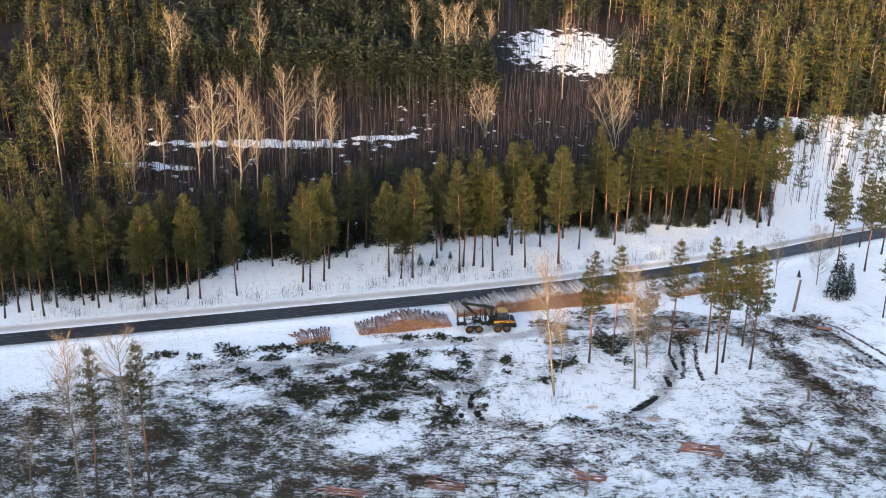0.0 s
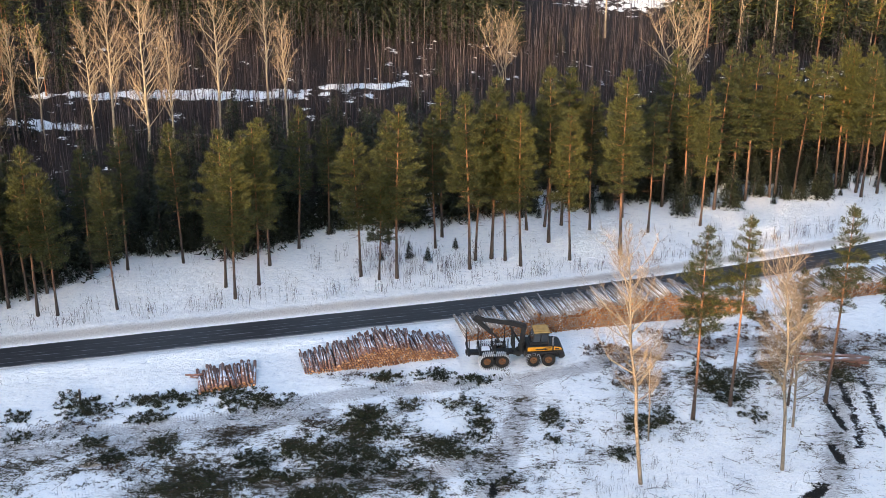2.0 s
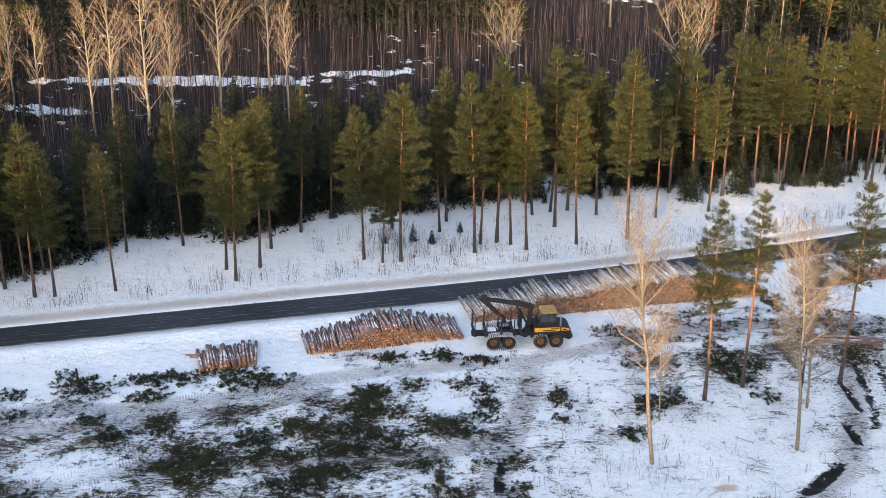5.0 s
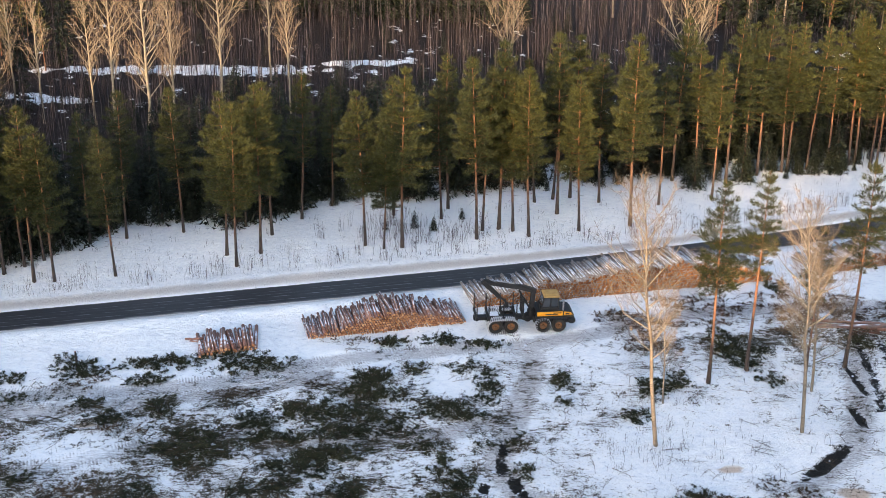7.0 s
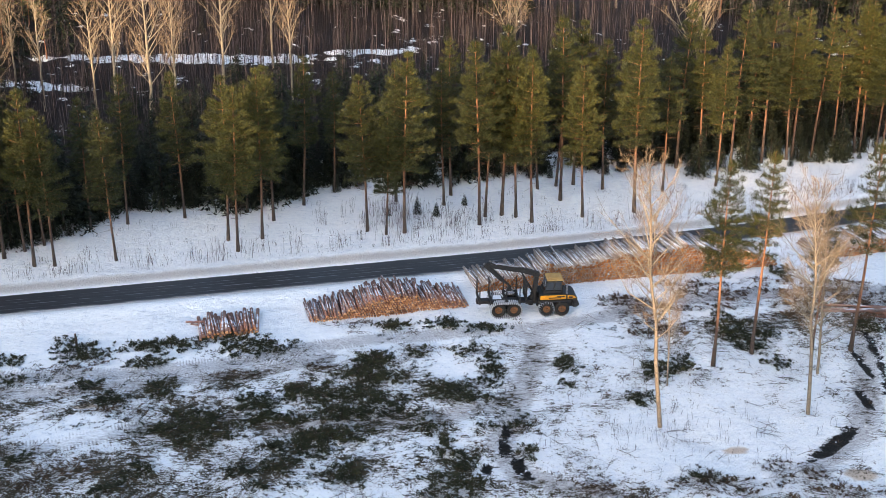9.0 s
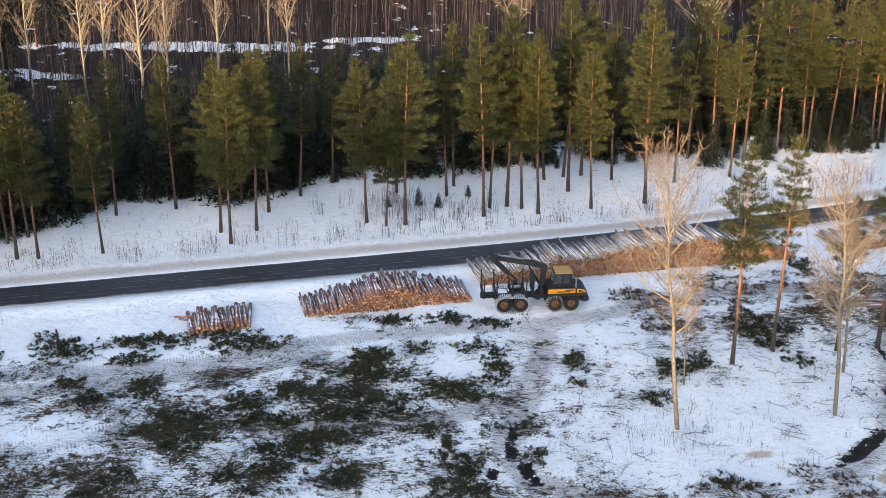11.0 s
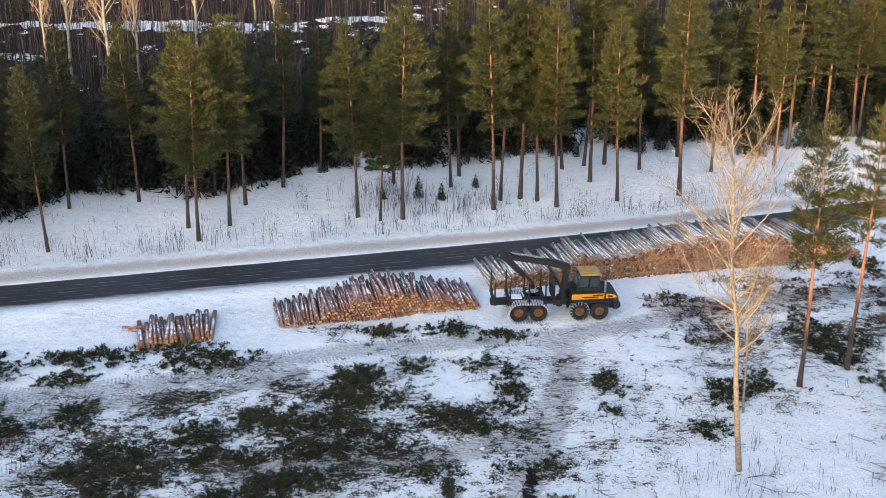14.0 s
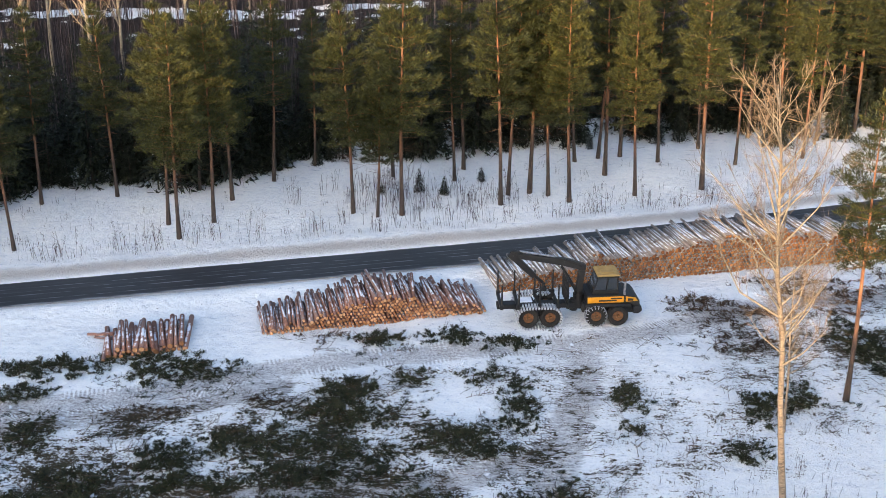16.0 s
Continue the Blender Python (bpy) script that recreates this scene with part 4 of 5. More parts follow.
# ---- woods that nobody could count ----
def scatter(name, bases, spots, mats, label, category, r):
    """Copies of base (verts, faces, material index) triples joined into one object; spots: x, y, scale."""
    V, F, I, k = [], [], [], 0
    for x, y, s in spots:
        v, f, idx = bases[int(r.integers(len(bases)))]
        a = r.uniform(0, 6.283)
        c, q = math.cos(a) * s, math.sin(a) * s
        w = np.stack([v[:, 0] * c - v[:, 1] * q + x, v[:, 0] * q + v[:, 1] * c + y, v[:, 2] * s * r.uniform(0.9, 1.1) + ground_z(x, y) - 0.05], 1)
        V.append(w.astype(np.float32)), F.append(f + k), I.append(idx)
        k += len(v)
    me = mesh_np(name, np.concatenate(V), np.concatenate(F), mats, np.concatenate(I))
    return tagged(new(name, me), label, category, kind="stuff")


def stem_base(seed):
    """A thin leafless sapling, 8 m high."""
    r = np.random.default_rng(seed)
    pts = np.concatenate([r.normal(0, 0.10, (4, 2)).cumsum(0), np.array([[-0.2], [2.7], [5.4], [8.0]])], 1)
    a = limb(pts, [0.055, 0.045, 0.03, 0.008], 3)
    A, B = [], []
    for i in range(9):
        f = r.uniform(0.35, 0.98)
        p = np.array([np.interp(f, [0, .33, .66, 1], pts[:, j]) for j in range(3)])
        az = r.uniform(0, 6.283)
        A.append(p), B.append(p + np.array([math.cos(az), math.sin(az), 1.6]) * r.uniform(0.35, 0.8))
    b = tubes(A, B, 0.014, 0.004, 3)
    return two((a, b))


r_w = np.random.default_rng(77)
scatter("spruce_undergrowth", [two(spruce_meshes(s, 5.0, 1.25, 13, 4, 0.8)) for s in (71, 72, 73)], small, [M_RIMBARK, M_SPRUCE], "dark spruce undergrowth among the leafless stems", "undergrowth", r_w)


def in_glade(x, y):
    return any(((x - a) / p) ** 2 + ((y - b) / q) ** 2 < 0.9 for a, b, p, q, _ in GLADES)


stems, far_spruce, far_pine, far_birch = [], [], [], []
while len(stems) < 4000:
    x, y = r_w.uniform(-100, 84), r_w.uniform(125, 208)
    if y < edge_of_wood(x) + 8 or (in_glade(x, y) and r_w.uniform() < 0.3) or (x < -62 and r_w.uniform() < 0.5) or (x > 40 and r_w.uniform() < 0.6):
        continue
    stems.append((x, y, r_w.uniform(0.6, 1.1)))
for i in range(620):
    stems.append((r_w.uniform(14, 62), r_w.uniform(206, 262), r_w.uniform(0.5, 1.1)))
for i in range(420):
    stems.append((r_w.uniform(55, 125), r_w.uniform(152, 205), r_w.uniform(0.6, 1.2)))
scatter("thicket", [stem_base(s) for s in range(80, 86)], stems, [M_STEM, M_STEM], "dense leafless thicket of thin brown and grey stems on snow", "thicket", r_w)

for i in range(1900):
    x, y = r_w.uniform(-150, 160), r_w.uniform(165, 296)
    if in_glade(x, y):
        continue
    if -70 < x < 13:
        if y > 206:
            far_spruce.append((x, y, r_w.uniform(0.9, 1.35)))
    elif x <= -70:
        u = r_w.uniform()
        (far_pine if u < 0.3 else far_spruce if u < 0.88 else far_birch).append((x, y, r_w.uniform(0.7, 1.05)))
    elif y > (262 if x < 60 else 206 + 0.12 * (x - 60)):
        u = r_w.uniform()
        (far_spruce if u < 0.45 else far_pine if u < 0.84 else far_birch).append((x, y, r_w.uniform(0.9, 1.3)))
for i in range(260):
    x = r_w.uniform(-70, 13)
    far_spruce.append((x, 205 + 0.04 * x + abs(r_w.normal(0, 6)), r_w.uniform(0.95, 1.35)))
for i in range(170):
    x, y = r_w.uniform(46, 135), r_w.uniform(206, 240)
    (far_spruce if r_w.uniform() < 0.6 else far_pine if r_w.uniform() < 0.5 else far_birch).append((x, y, r_w.uniform(1.0, 1.5)))
for i in range(260):
    x, y = r_w.uniform(-150, -62), r_w.uniform(135, 200)
    (far_pine if i % 2 else far_spruce).append((x, y, r_w.uniform(0.7, 1.0)))
for i in range(40):
    far_pine.append((r_w.uniform(75, 135), r_w.uniform(160, 205), r_w.uniform(0.8, 1.15)))


def bare_two(s):
    a, b, c = bare_meshes(s, 12.0, 1.5, first=0.45, n1=9, n2=4, n3=1, thick=0.010)
    return two((a, join([b, c])))


LOW_SPRUCE = [two(spruce_meshes(s, 10.0, 1.7, 9, 2, 2.1)) for s in (91, 92, 93)]
LOW_PINE = [two(pine_meshes(s, 13.0, 0.3, 2.1, 0.3, 4, 0.25, 0.95, 1.1)) for s in (94, 95, 96)]
LOW_BIRCH = [bare_two(s) for s in (97, 98)]
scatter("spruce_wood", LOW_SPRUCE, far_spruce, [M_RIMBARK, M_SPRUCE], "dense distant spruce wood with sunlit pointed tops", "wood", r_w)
scatter("pine_wood", LOW_PINE, far_pine, [M_PINEBARK, M_PINE], "distant pine wood on the rising ground", "wood", r_w)
scatter("birch_wood", LOW_BIRCH, far_birch, [M_BIRCH, M_TWIG], "distant leafless birches among the conifers", "wood", r_w)
# the standing wood behind the viewer, whose shade lies over the clearing
belt = []
for i in range(900):
    x, y = r_w.uniform(-210, 120), r_w.uniform(-52, -12)
    belt.append((x, y, r_w.uniform(0.95, 1.15) * (1.13 if x < -50 else 0.72 if x < -16 else 1.0)))
BELT_SPRUCE = [two(spruce_meshes(s, 20.0, 3.3, 8, 2, 3.0)) for s in (111, 112)]
scatter("wood_behind", BELT_SPRUCE, belt, [M_RIMBARK, M_SPRUCE], "dense spruce wood across the clearing from the road", "wood", r_w)


# ---- log piles ----
def log_mesh(length, ra, rb, seed, sides=9):
    """A sawn log along +y from the origin: bark on the round, fresh wood at both ends."""
    r = np.random.default_rng(seed)
    ang = np.arange(sides) * 2 * np.pi / sides
    v, f, idx = [], [], []
    cut = [(0.0, ra), (length * 0.5, (ra + rb) / 2), (length, rb)]
    for k, (y, rad) in enumerate(cut):
        w = rad * (1 + r.normal(0, 0.035, sides))
        off = r.normal(0, 0.012, 2) if k == 1 else (0, 0)
        v.append(np.stack([np.cos(ang) * w + off[0], np.full(sides, y), np.sin(ang) * w + off[1]], 1))
    i = np.arange(sides); j = (i + 1) % sides
    for k in range(2):
        o = k * sides
        f += np.stack([o + i, o + i + sides, o + j], 1).tolist() + np.stack([o + j, o + i + sides, o + j + sides], 1).tolist()
        idx += [0] * (2 * sides)
    # end faces get their own ring so that bark and wood meet in a sharp edge
    V = np.concatenate(v)
    n = len(V)
    V = np.concatenate([V, v[0] * [0.86, 1, 0.86], v[2] * [0.86, 1, 0.86], [[0, -0.004, 0]], [[0, length + 0.004, 0]]])
    for k in range(sides):
        f.append([n + k, n + (k + 1) % sides, n + 2 * sides]), idx.append(1)
        q = (k + 1) % sides
        f += [[k, q, n + q], [k, n + q, n + k], [2 * sides + q, 2 * sides + k, n + sides + k], [2 * sides + q, n + sides + k, n + sides + q]]
        idx += [2, 2, 2, 2]
        f.append([n + sides + (k + 1) % sides, n + sides + k, n + 2 * sides + 1]), idx.append(1)
    return V, np.array(f), np.array(idx)


def pack(profile, length, rad, r):
    """Places (s, z) of log ends stacked under a height profile."""
    out, z, row = [], rad, 0
    while True:
        any_left = False
        s = rad + (row % 2) * rad + r.uniform(-0.03, 0.03)
        while s < length - rad:
            if z + rad * 0.6 < np.interp(s, *profile):
                out.append((s + r.normal(0, 0.018), z + r.normal(0, 0.015)))
                any_left = True
            s += rad * 1.98
        if not any_left:
            return out
        z += rad * 1.72
        row += 1


def log_pile(x0, y0, x1, y1, profile, log_len, rad, seed, label, singles=300, bark=None, fan=0.02, cut=None):
    r = np.random.default_rng(seed)
    d = math.hypot(x1 - x0, y1 - y0)
    ws = np.linspace(0, d, 40)
    profile = (ws, np.interp(ws, *profile) * (1 + r.normal(0, 0.09, 40)) + r.normal(0, 0.06, 40))
    a = math.degrees(math.atan2(y1 - y0, x1 - x0))
    pile = thing("log_pile", label, "log pile", pose(x0, y0, ground_z((x0 + x1) / 2, (y0 + y1) / 2) - 0.03, 0, 0, a), "log piles by the road")
    places = pack(profile, d, rad, r)
    kinds = [log_mesh(log_len * k, rad * p, rad * q, seed * 10 + i) for i, (k, p, q) in enumerate(((1.0, 1.0, 0.84), (0.94, 0.80, 0.92), (1.06, 1.06, 0.9), (1.0, 0.62, 0.55), (1.03, 0.90, 1.05), (1.1, 0.72, 0.6)))]
    meshes = [mesh_np("log", v, f, [bark or M_LOG, cut or M_LOGEND, M_RIMBARK], i) for v, f, i in kinds]
    # the upper logs and those at the pile's ends are picked singly
    order = sorted(range(len(places)), key=lambda i: np.interp(places[i][0], *profile) - places[i][1])
    rest = []
    for n, i in enumerate(order):
        s, z = places[i]
        depth = np.interp(s, *profile) - z
        skew = r.normal(0, fan * (60 if depth < rad * 2.5 else 25))
        m = pose(s, r.normal(0, 0.24 if depth < rad * 2.5 else 0.07), z, r.normal(0.6, 1.6 if depth < rad * 2.5 else 0.5), r.uniform(0, 360), skew)
        k = int(r.integers(len(kinds)))
        if n < singles:
            ob = new("log", meshes[k])
            ob.parent = pile
            ob.matrix_basis = m
        else:
            v, f, idx = kinds[k]
            M = np.array(m)
            rest.append((v @ M[:3, :3].T + M[:3, 3], f, idx))
    if rest:
        v, f = join([(a_, b_) for a_, b_, _ in rest])
        tagged(mesh_part("stacked_logs", mesh_np("stacked_logs", v, f, [bark or M_LOG, cut or M_LOGEND, M_RIMBARK], np.concatenate([c for _, _, c in rest])), pile), kind="stuff")
    return pile


log_pile(-22.9, 91.0, -17.4, 92.7, ([0, 0.8, 3.4, 5.0, 5.8], [0.42, 0.6, 0.8, 0.62, 0.45]), 4.6, 0.185, 1, "small stack of reddish-brown pine logs with snow-dusted bark", fan=0.05, cut=M_LOGEND_PALE)
log_pile(-13.3, 95.2, 1.9, 98.9, ([0, 1.2, 3.0, 5.2, 7.0, 9.0, 10.6, 13.0, 15.6], [0.35, 0.6, 0.85, 1.45, 1.95, 2.1, 1.85, 1.1, 0.75]), 4.6, 0.13, 2, "long heap of snow-dusted pine logs with fresh sawn ends", fan=0.045, cut=M_LOGEND_PALE)
log_pile(2.6, 102.6, 35.4, 110.9, ([0, 2, 5, 9, 14, 20, 25, 30, 32.5, 34], [0.9, 1.3, 1.6, 2.1, 2.6, 2.9, 2.8, 2.0, 1.1, 0.5]), 4.8, 0.145, 3, "very long stack of frosted spruce logs with orange sawn ends", bark=M_LOG_GREY, fan=0.025)
log_pile(40.6, 112.6, 58.0, 118.2, ([0, 2, 6, 11, 15, 18], [0.6, 1.0, 1.5, 1.6, 1.1, 0.5]), 4.6, 0.145, 4, "stack of frosted logs with orange sawn ends behind the pines", bark=M_LOG_GREY, fan=0.025)


# ---- the forwarder ----
def box(sx, sy, sz, at=(0, 0, 0), bevel=0.02, turn=(0, 0, 0)):
    bm = bmesh.new()
    bmesh.ops.create_cube(bm, size=1.0, matrix=Matrix.Diagonal((sx, sy, sz, 1)))
    if bevel:
        bmesh.ops.bevel(bm, geom=bm.edges[:], offset=bevel, segments=1, affect='EDGES')
    bm.transform(pose(*at, *turn))
    return bm


def prism(outline, y0, y1, bevel=0.02):
    """An outline in the xz plane, drawn through from y0 to y1."""
    bm = bmesh.new()
    a = [bm.verts.new((x, y0, z)) for x, z in outline]
    b = [bm.verts.new((x, y1, z)) for x, z in outline]
    bm.faces.new(a), bm.faces.new(b[::-1])
    k = len(outline)
    for i in range(k):
        bm.faces.new((a[i], b[i], b[(i + 1) % k], a[(i + 1) % k]))
    bmesh.ops.recalc_face_normals(bm, faces=bm.faces[:])
    if bevel:
        bmesh.ops.bevel(bm, geom=bm.edges[:], offset=bevel, segments=1, affect='EDGES')
    return bm


def rod(p, q, rad, sides=10, taper=1.0):
    bm = bmesh.new()
    p, q = Vector(p), Vector(q)
    d = q - p
    bmesh.ops.create_cone(bm, cap_ends=True, segments=sides, radius1=rad, radius2=rad * taper, depth=d.length)
    bm.transform(Matrix.Translation((p + q) / 2) @ d.to_track_quat('Z', 'Y').to_matrix().to_4x4())
    return bm


def merge(*bms):
    out = bms[0]
    for b in bms[1:]:
        me = bpy.data.meshes.new("tmp")
        b.to_mesh(me)
        out.from_mesh(me)
        b.free()
        bpy.data.meshes.remove(me)
    return out


def beam(p, q, w, h, w2=None, h2=None):
    """A square beam from p to q, tapering."""
    p, q = Vector(p), Vector(q)
    d = q - p
    bm = bmesh.new()
    bmesh.ops.create_cube(bm, size=1.0)
    for v in bm.verts:
        far = v.co.x > 0
        v.co = Vector((v.co.x * d.length, v.co.y * ((w2 or w) if far else w), v.co.z * ((h2 or h) if far else h)))
    bmesh.ops.bevel(bm, geom=bm.edges[:], offset=0.015, segments=1, affect='EDGES')
    bm.transform(Matrix.Translation((p + q) / 2) @ d.to_track_quat('X', 'Z').to_matrix().to_4x4())
    return bm


def tyre_bm(rad, width):
    bm = bmesh.new()
    prof = [(rad * 0.55, width * 0.40), (rad * 0.80, width * 0.5), (rad * 0.95, width * 0.46), (rad, width * 0.36), (rad, -width * 0.36), (rad * 0.95, -width * 0.46), (rad * 0.80, -width * 0.5), (rad * 0.55, -width * 0.40)]
    n = 24
    rings = []
    for i in range(n):
        a = 2 * math.pi * i / n
        lug = 1.0 + (0.035 if i % 2 else 0.0)
        rings.append([bm.verts.new((math.cos(a) * r * (lug if r > rad * 0.9 else 1), y, math.sin(a) * r * (lug if r > rad * 0.9 else 1))) for r, y in prof])
    k = len(prof)
    for i in range(n):
        p, q = rings[i], rings[(i + 1) % n]
        for j in range(k):
            bm.faces.new((p[j], p[(j + 1) % k], q[(j + 1) % k], q[j]))
    bmesh.ops.recalc_face_normals(bm, faces=bm.faces[:])
    return bm


def wheel(parent, x, y, rad=0.66, width=0.62):
    w = new("wheel")
    w.parent = parent
    w.location = (x, y, rad)
    part("tyre", tyre_bm(rad, width), M_RUBBER, w)
    s = -1 if y < 0 else 1
    hub = bmesh.new()
    bmesh.ops.create_cone(hub, cap_ends=True, segments=20, radius1=rad * 0.56, radius2=rad * 0.50, depth=width * 0.7)
    hub.transform(pose(0, 0, 0, 90, 0, 0))
    hub2 = bmesh.new()
    bmesh.ops.create_cone(hub2, cap_ends=True, segments=14, radius1=rad * 0.22, radius2=rad * 0.16, depth=0.16)
    hub2.transform(pose(0, s * width * 0.40, 0, 90, 0, 0))
    part("rim", merge(hub, hub2), M_RIM, w, "dirty orange steel rim")
    return w


def forwarder(m):
    f = thing("forwarder", "black and yellow eight-wheeled forwarder with folded crane and empty bunk", "forwarder", m)
    for x in (-2.83, -1.41, 1.58, 3.0):
        for y in (-1.15, 1.15):
            wheel(f, x, y)
    # steel tracks round the rear bogie wheels
    link = box(0.12, 0.86, 0.14, bevel=0.015)
    link_me = bpy.data.meshes.new("track_link")
    link.to_mesh(link_me)
    link.free()
    link_me.materials.append(M_TRACK)
    rad, span_x = 0.71, 1.42
    loop = 2 * span_x + 2 * math.pi * rad
    for y in (-1.15, 1.15):
        n = 38
        for i in range(n):
            s = loop * i / n
            if s < span_x:
                x, z, a = -1.41 - s, 0.66 + rad, 0
            elif s < span_x + math.pi * rad:
                a = (s - span_x) / rad
                x, z = -2.83 - rad * math.sin(a), 0.66 + rad * math.cos(a)
            elif s < 2 * span_x + math.pi * rad:
                x, z, a = -2.83 + (s - span_x - math.pi * rad), 0.66 - rad, math.pi
            else:
                a = math.pi + (s - 2 * span_x - math.pi * rad) / rad
                x, z = -1.41 - rad * math.sin(a), 0.66 + rad * math.cos(a)
            ob = new("track_link", link_me)
            ob.parent = f
            ob.matrix_basis = pose(x, y, z, 0, -math.degrees(a), 0)
    # chains on the middle wheels
    for y in (-1.15, 1.15):
        A, B = [], []
        for i in range(18):
            a0, a1, a2 = (2 * math.pi * (i + k) / 18 for k in (0, 0.5, 1))
            q = lambda a, yy, r: (1.58 + r * math.cos(a), y + yy, 0.66 + r * math.sin(a))
            A += [q(a0, -0.3, 0.70), q(a0, 0.3, 0.70), q(a1, 0, 0.72), q(a1, 0, 0.72), q(a0, -0.34, 0.56), q(a0, 0.34, 0.56)]
            B += [q(a1, 0, 0.72), q(a1, 0, 0.72), q(a2, -0.3, 0.70), q(a2, 0.3, 0.70), q(a0, -0.3, 0.70), q(a0, 0.3, 0.70)]
        v, fc = tubes(A, B, 0.026, 0.026, 4)
        mesh_part("tyre_chain", mesh_np("tyre_chain", v, fc, [M_TRACK]), f, "snow-caked steel tyre chain")
    # rear frame, bunk, stakes, gate
    part("rear_frame", merge(box(5.1, 0.7, 0.32, (-2.2, 0, 1.05)), box(1.9, 2.0, 0.16, (-2.12, 0, 0.82))), M_BLACK, f)
    part("bogie_beam", box(2.0, 0.22, 0.3, (-2.12, -0.72, 0.70)), M_BLACK, f)
    part("bogie_beam", box(2.0, 0.22, 0.3, (-2.12, 0.72, 0.70)), M_BLACK, f)
    for x in (-4.55, -3.45, -2.1, -0.9):
        b = merge(box(0.2, 2.5, 0.2, (x, 0, 1.32)), box(0.24, 0.2, 0.3, (x, -1.2, 1.42)), box(0.24, 0.2, 0.3, (x, 1.2, 1.42)))
        bunk = part("bunk_bar", b, M_BLACK, f)
        for y in (-1.22, 1.22):
            part("stake", rod((x, y, 1.4), (x, y * 1.03, 2.95), 0.065, 8, 0.75), M_BLACK, bunk)
    snow = box(0.9, 0.9, 0.07, (-2.85, 0.4, 1.22), 0.03)
    part("snow_layer", snow, M_SNOWCAP, f, "thin layer of snow lying in the bunk")
    gate_frame = [box(0.09, 0.12, 1.75, (-0.25, y, 2.15)) for y in (-1.05, -0.62, -0.2, 0.2, 0.62, 1.05)]
    gate_frame += [box(0.11, 2.25, 0.13, (-0.25, 0, z)) for z in (1.35, 2.2, 3.02)]
    board = new("headboard")
    board.parent = f
    for b in gate_frame:
        part("bar", b, M_BLACK, board)
    # joint, front frame, engine hood
    part("joint", merge(box(1.1, 0.5, 0.4, (0.35, 0, 0.95)), rod((0.3, 0, 0.6), (0.3, 0, 1.4), 0.25, 12)), M_BLACK, f)
    part("front_frame", prism([(0.75, 0.7), (0.75, 1.35), (4.35, 1.35), (4.45, 0.95), (4.1, 0.62)], -0.75, 0.75, 0.04), M_BLACK, f)
    part("fender", prism([(0.85, 1.28), (0.95, 1.48), (3.75, 1.48), (3.9, 1.28)], -1.32, 1.32, 0.03), M_BLACK, f)
    part("hood", prism([(0.95, 1.48), (0.95, 1.98), (3.2, 2.02), (4.15, 1.9), (4.42, 1.6), (4.42, 1.2), (4.0, 1.2), (3.8, 1.48)], -1.12, 1.12, 0.05), M_BLACK, f)
    for y in (-1.14, 1.14):
        side = part("side_panel", merge(prism([(1.0, 1.50), (1.0, 1.90), (3.35, 1.94), (3.35, 1.54)], y - 0.03, y + 0.03, 0.012), prism([(3.5, 1.56), (3.5, 1.93), (4.1, 1.84), (4.3, 1.62)], y - 0.03, y + 0.03, 0.012)), M_YELLOW, f, "yellow side panel")
        t = y + (0.036 if y > 0 else -0.036)
        part("dark_lettering_bar", merge(prism([(1.75, 1.62), (1.75, 1.72), (2.9, 1.73), (2.9, 1.63)], t - 0.006, t + 0.006, 0), prism([(2.5, 1.76), (2.5, 1.86), (3.25, 1.87), (3.25, 1.77)], t - 0.006, t + 0.006, 0)), M_BLACK, side)
        part("grille", prism([(3.62, 1.64), (3.62, 1.82), (3.98, 1.78), (3.98, 1.64)], t - 0.006, t + 0.006, 0), M_BLACK, side)
    part("bumper", prism([(4.0, 0.75), (4.0, 1.25), (4.52, 1.25), (4.58, 0.95), (4.35, 0.75)], -1.25, 1.25, 0.04), M_BLACK, f)
    part("exhaust_pipe", merge(rod((3.42, -0.98, 1.9), (3.42, -0.98, 2.75), 0.085, 12), rod((3.42, -0.98, 2.75), (3.5, -0.98, 2.9), 0.06, 10)), M_STEEL, f, "bright steel exhaust pipe")
    # cab
    cab = new("cab")
    cab.parent = f
    post = [beam((1.35, y, 1.9), (1.75, y * 0.9, 3.15), 0.1, 0.1) for y in (-0.82, 0.82)] + [beam((3.05, y, 1.9), (2.95, y * 0.92, 3.15), 0.1, 0.1) for y in (-0.82, 0.82)] + [beam((2.3, y, 1.9), (2.35, y * 0.9, 3.15), 0.07, 0.07) for y in (-0.82, 0.82)]
    part("cab_frame", merge(*post, prism([(1.3, 1.85), (1.32, 2.25), (3.1, 2.25), (3.1, 1.85)], -0.84, 0.84, 0.03), box(1.45, 1.66, 0.12, (2.35, 0, 3.12))), M_BLACK, cab)
    for y in (-0.8, 0.8):
        s = 0.92
        part("window", prism([(1.48, 2.27), (1.72, 3.05), (2.28, 3.05), (2.24, 2.27)], y * s - 0.012, y * s + 0.012, 0), M_GLASS, cab)
        part("window", prism([(2.36, 2.27), (2.40, 3.05), (2.9, 3.05), (2.98, 2.27)], y * s - 0.012, y * s + 0.012, 0), M_GLASS, cab)
    back = box(0.02, 1.4, 0.85, (1.56, 0, 2.66), 0, (0, 17, 0))
    part("rear_window", back, M_GLASS, cab)
    part("front_window", box(0.02, 1.4, 0.85, (3.02, 0, 2.66), 0, (0, -4, 0)), M_GLASS, cab)
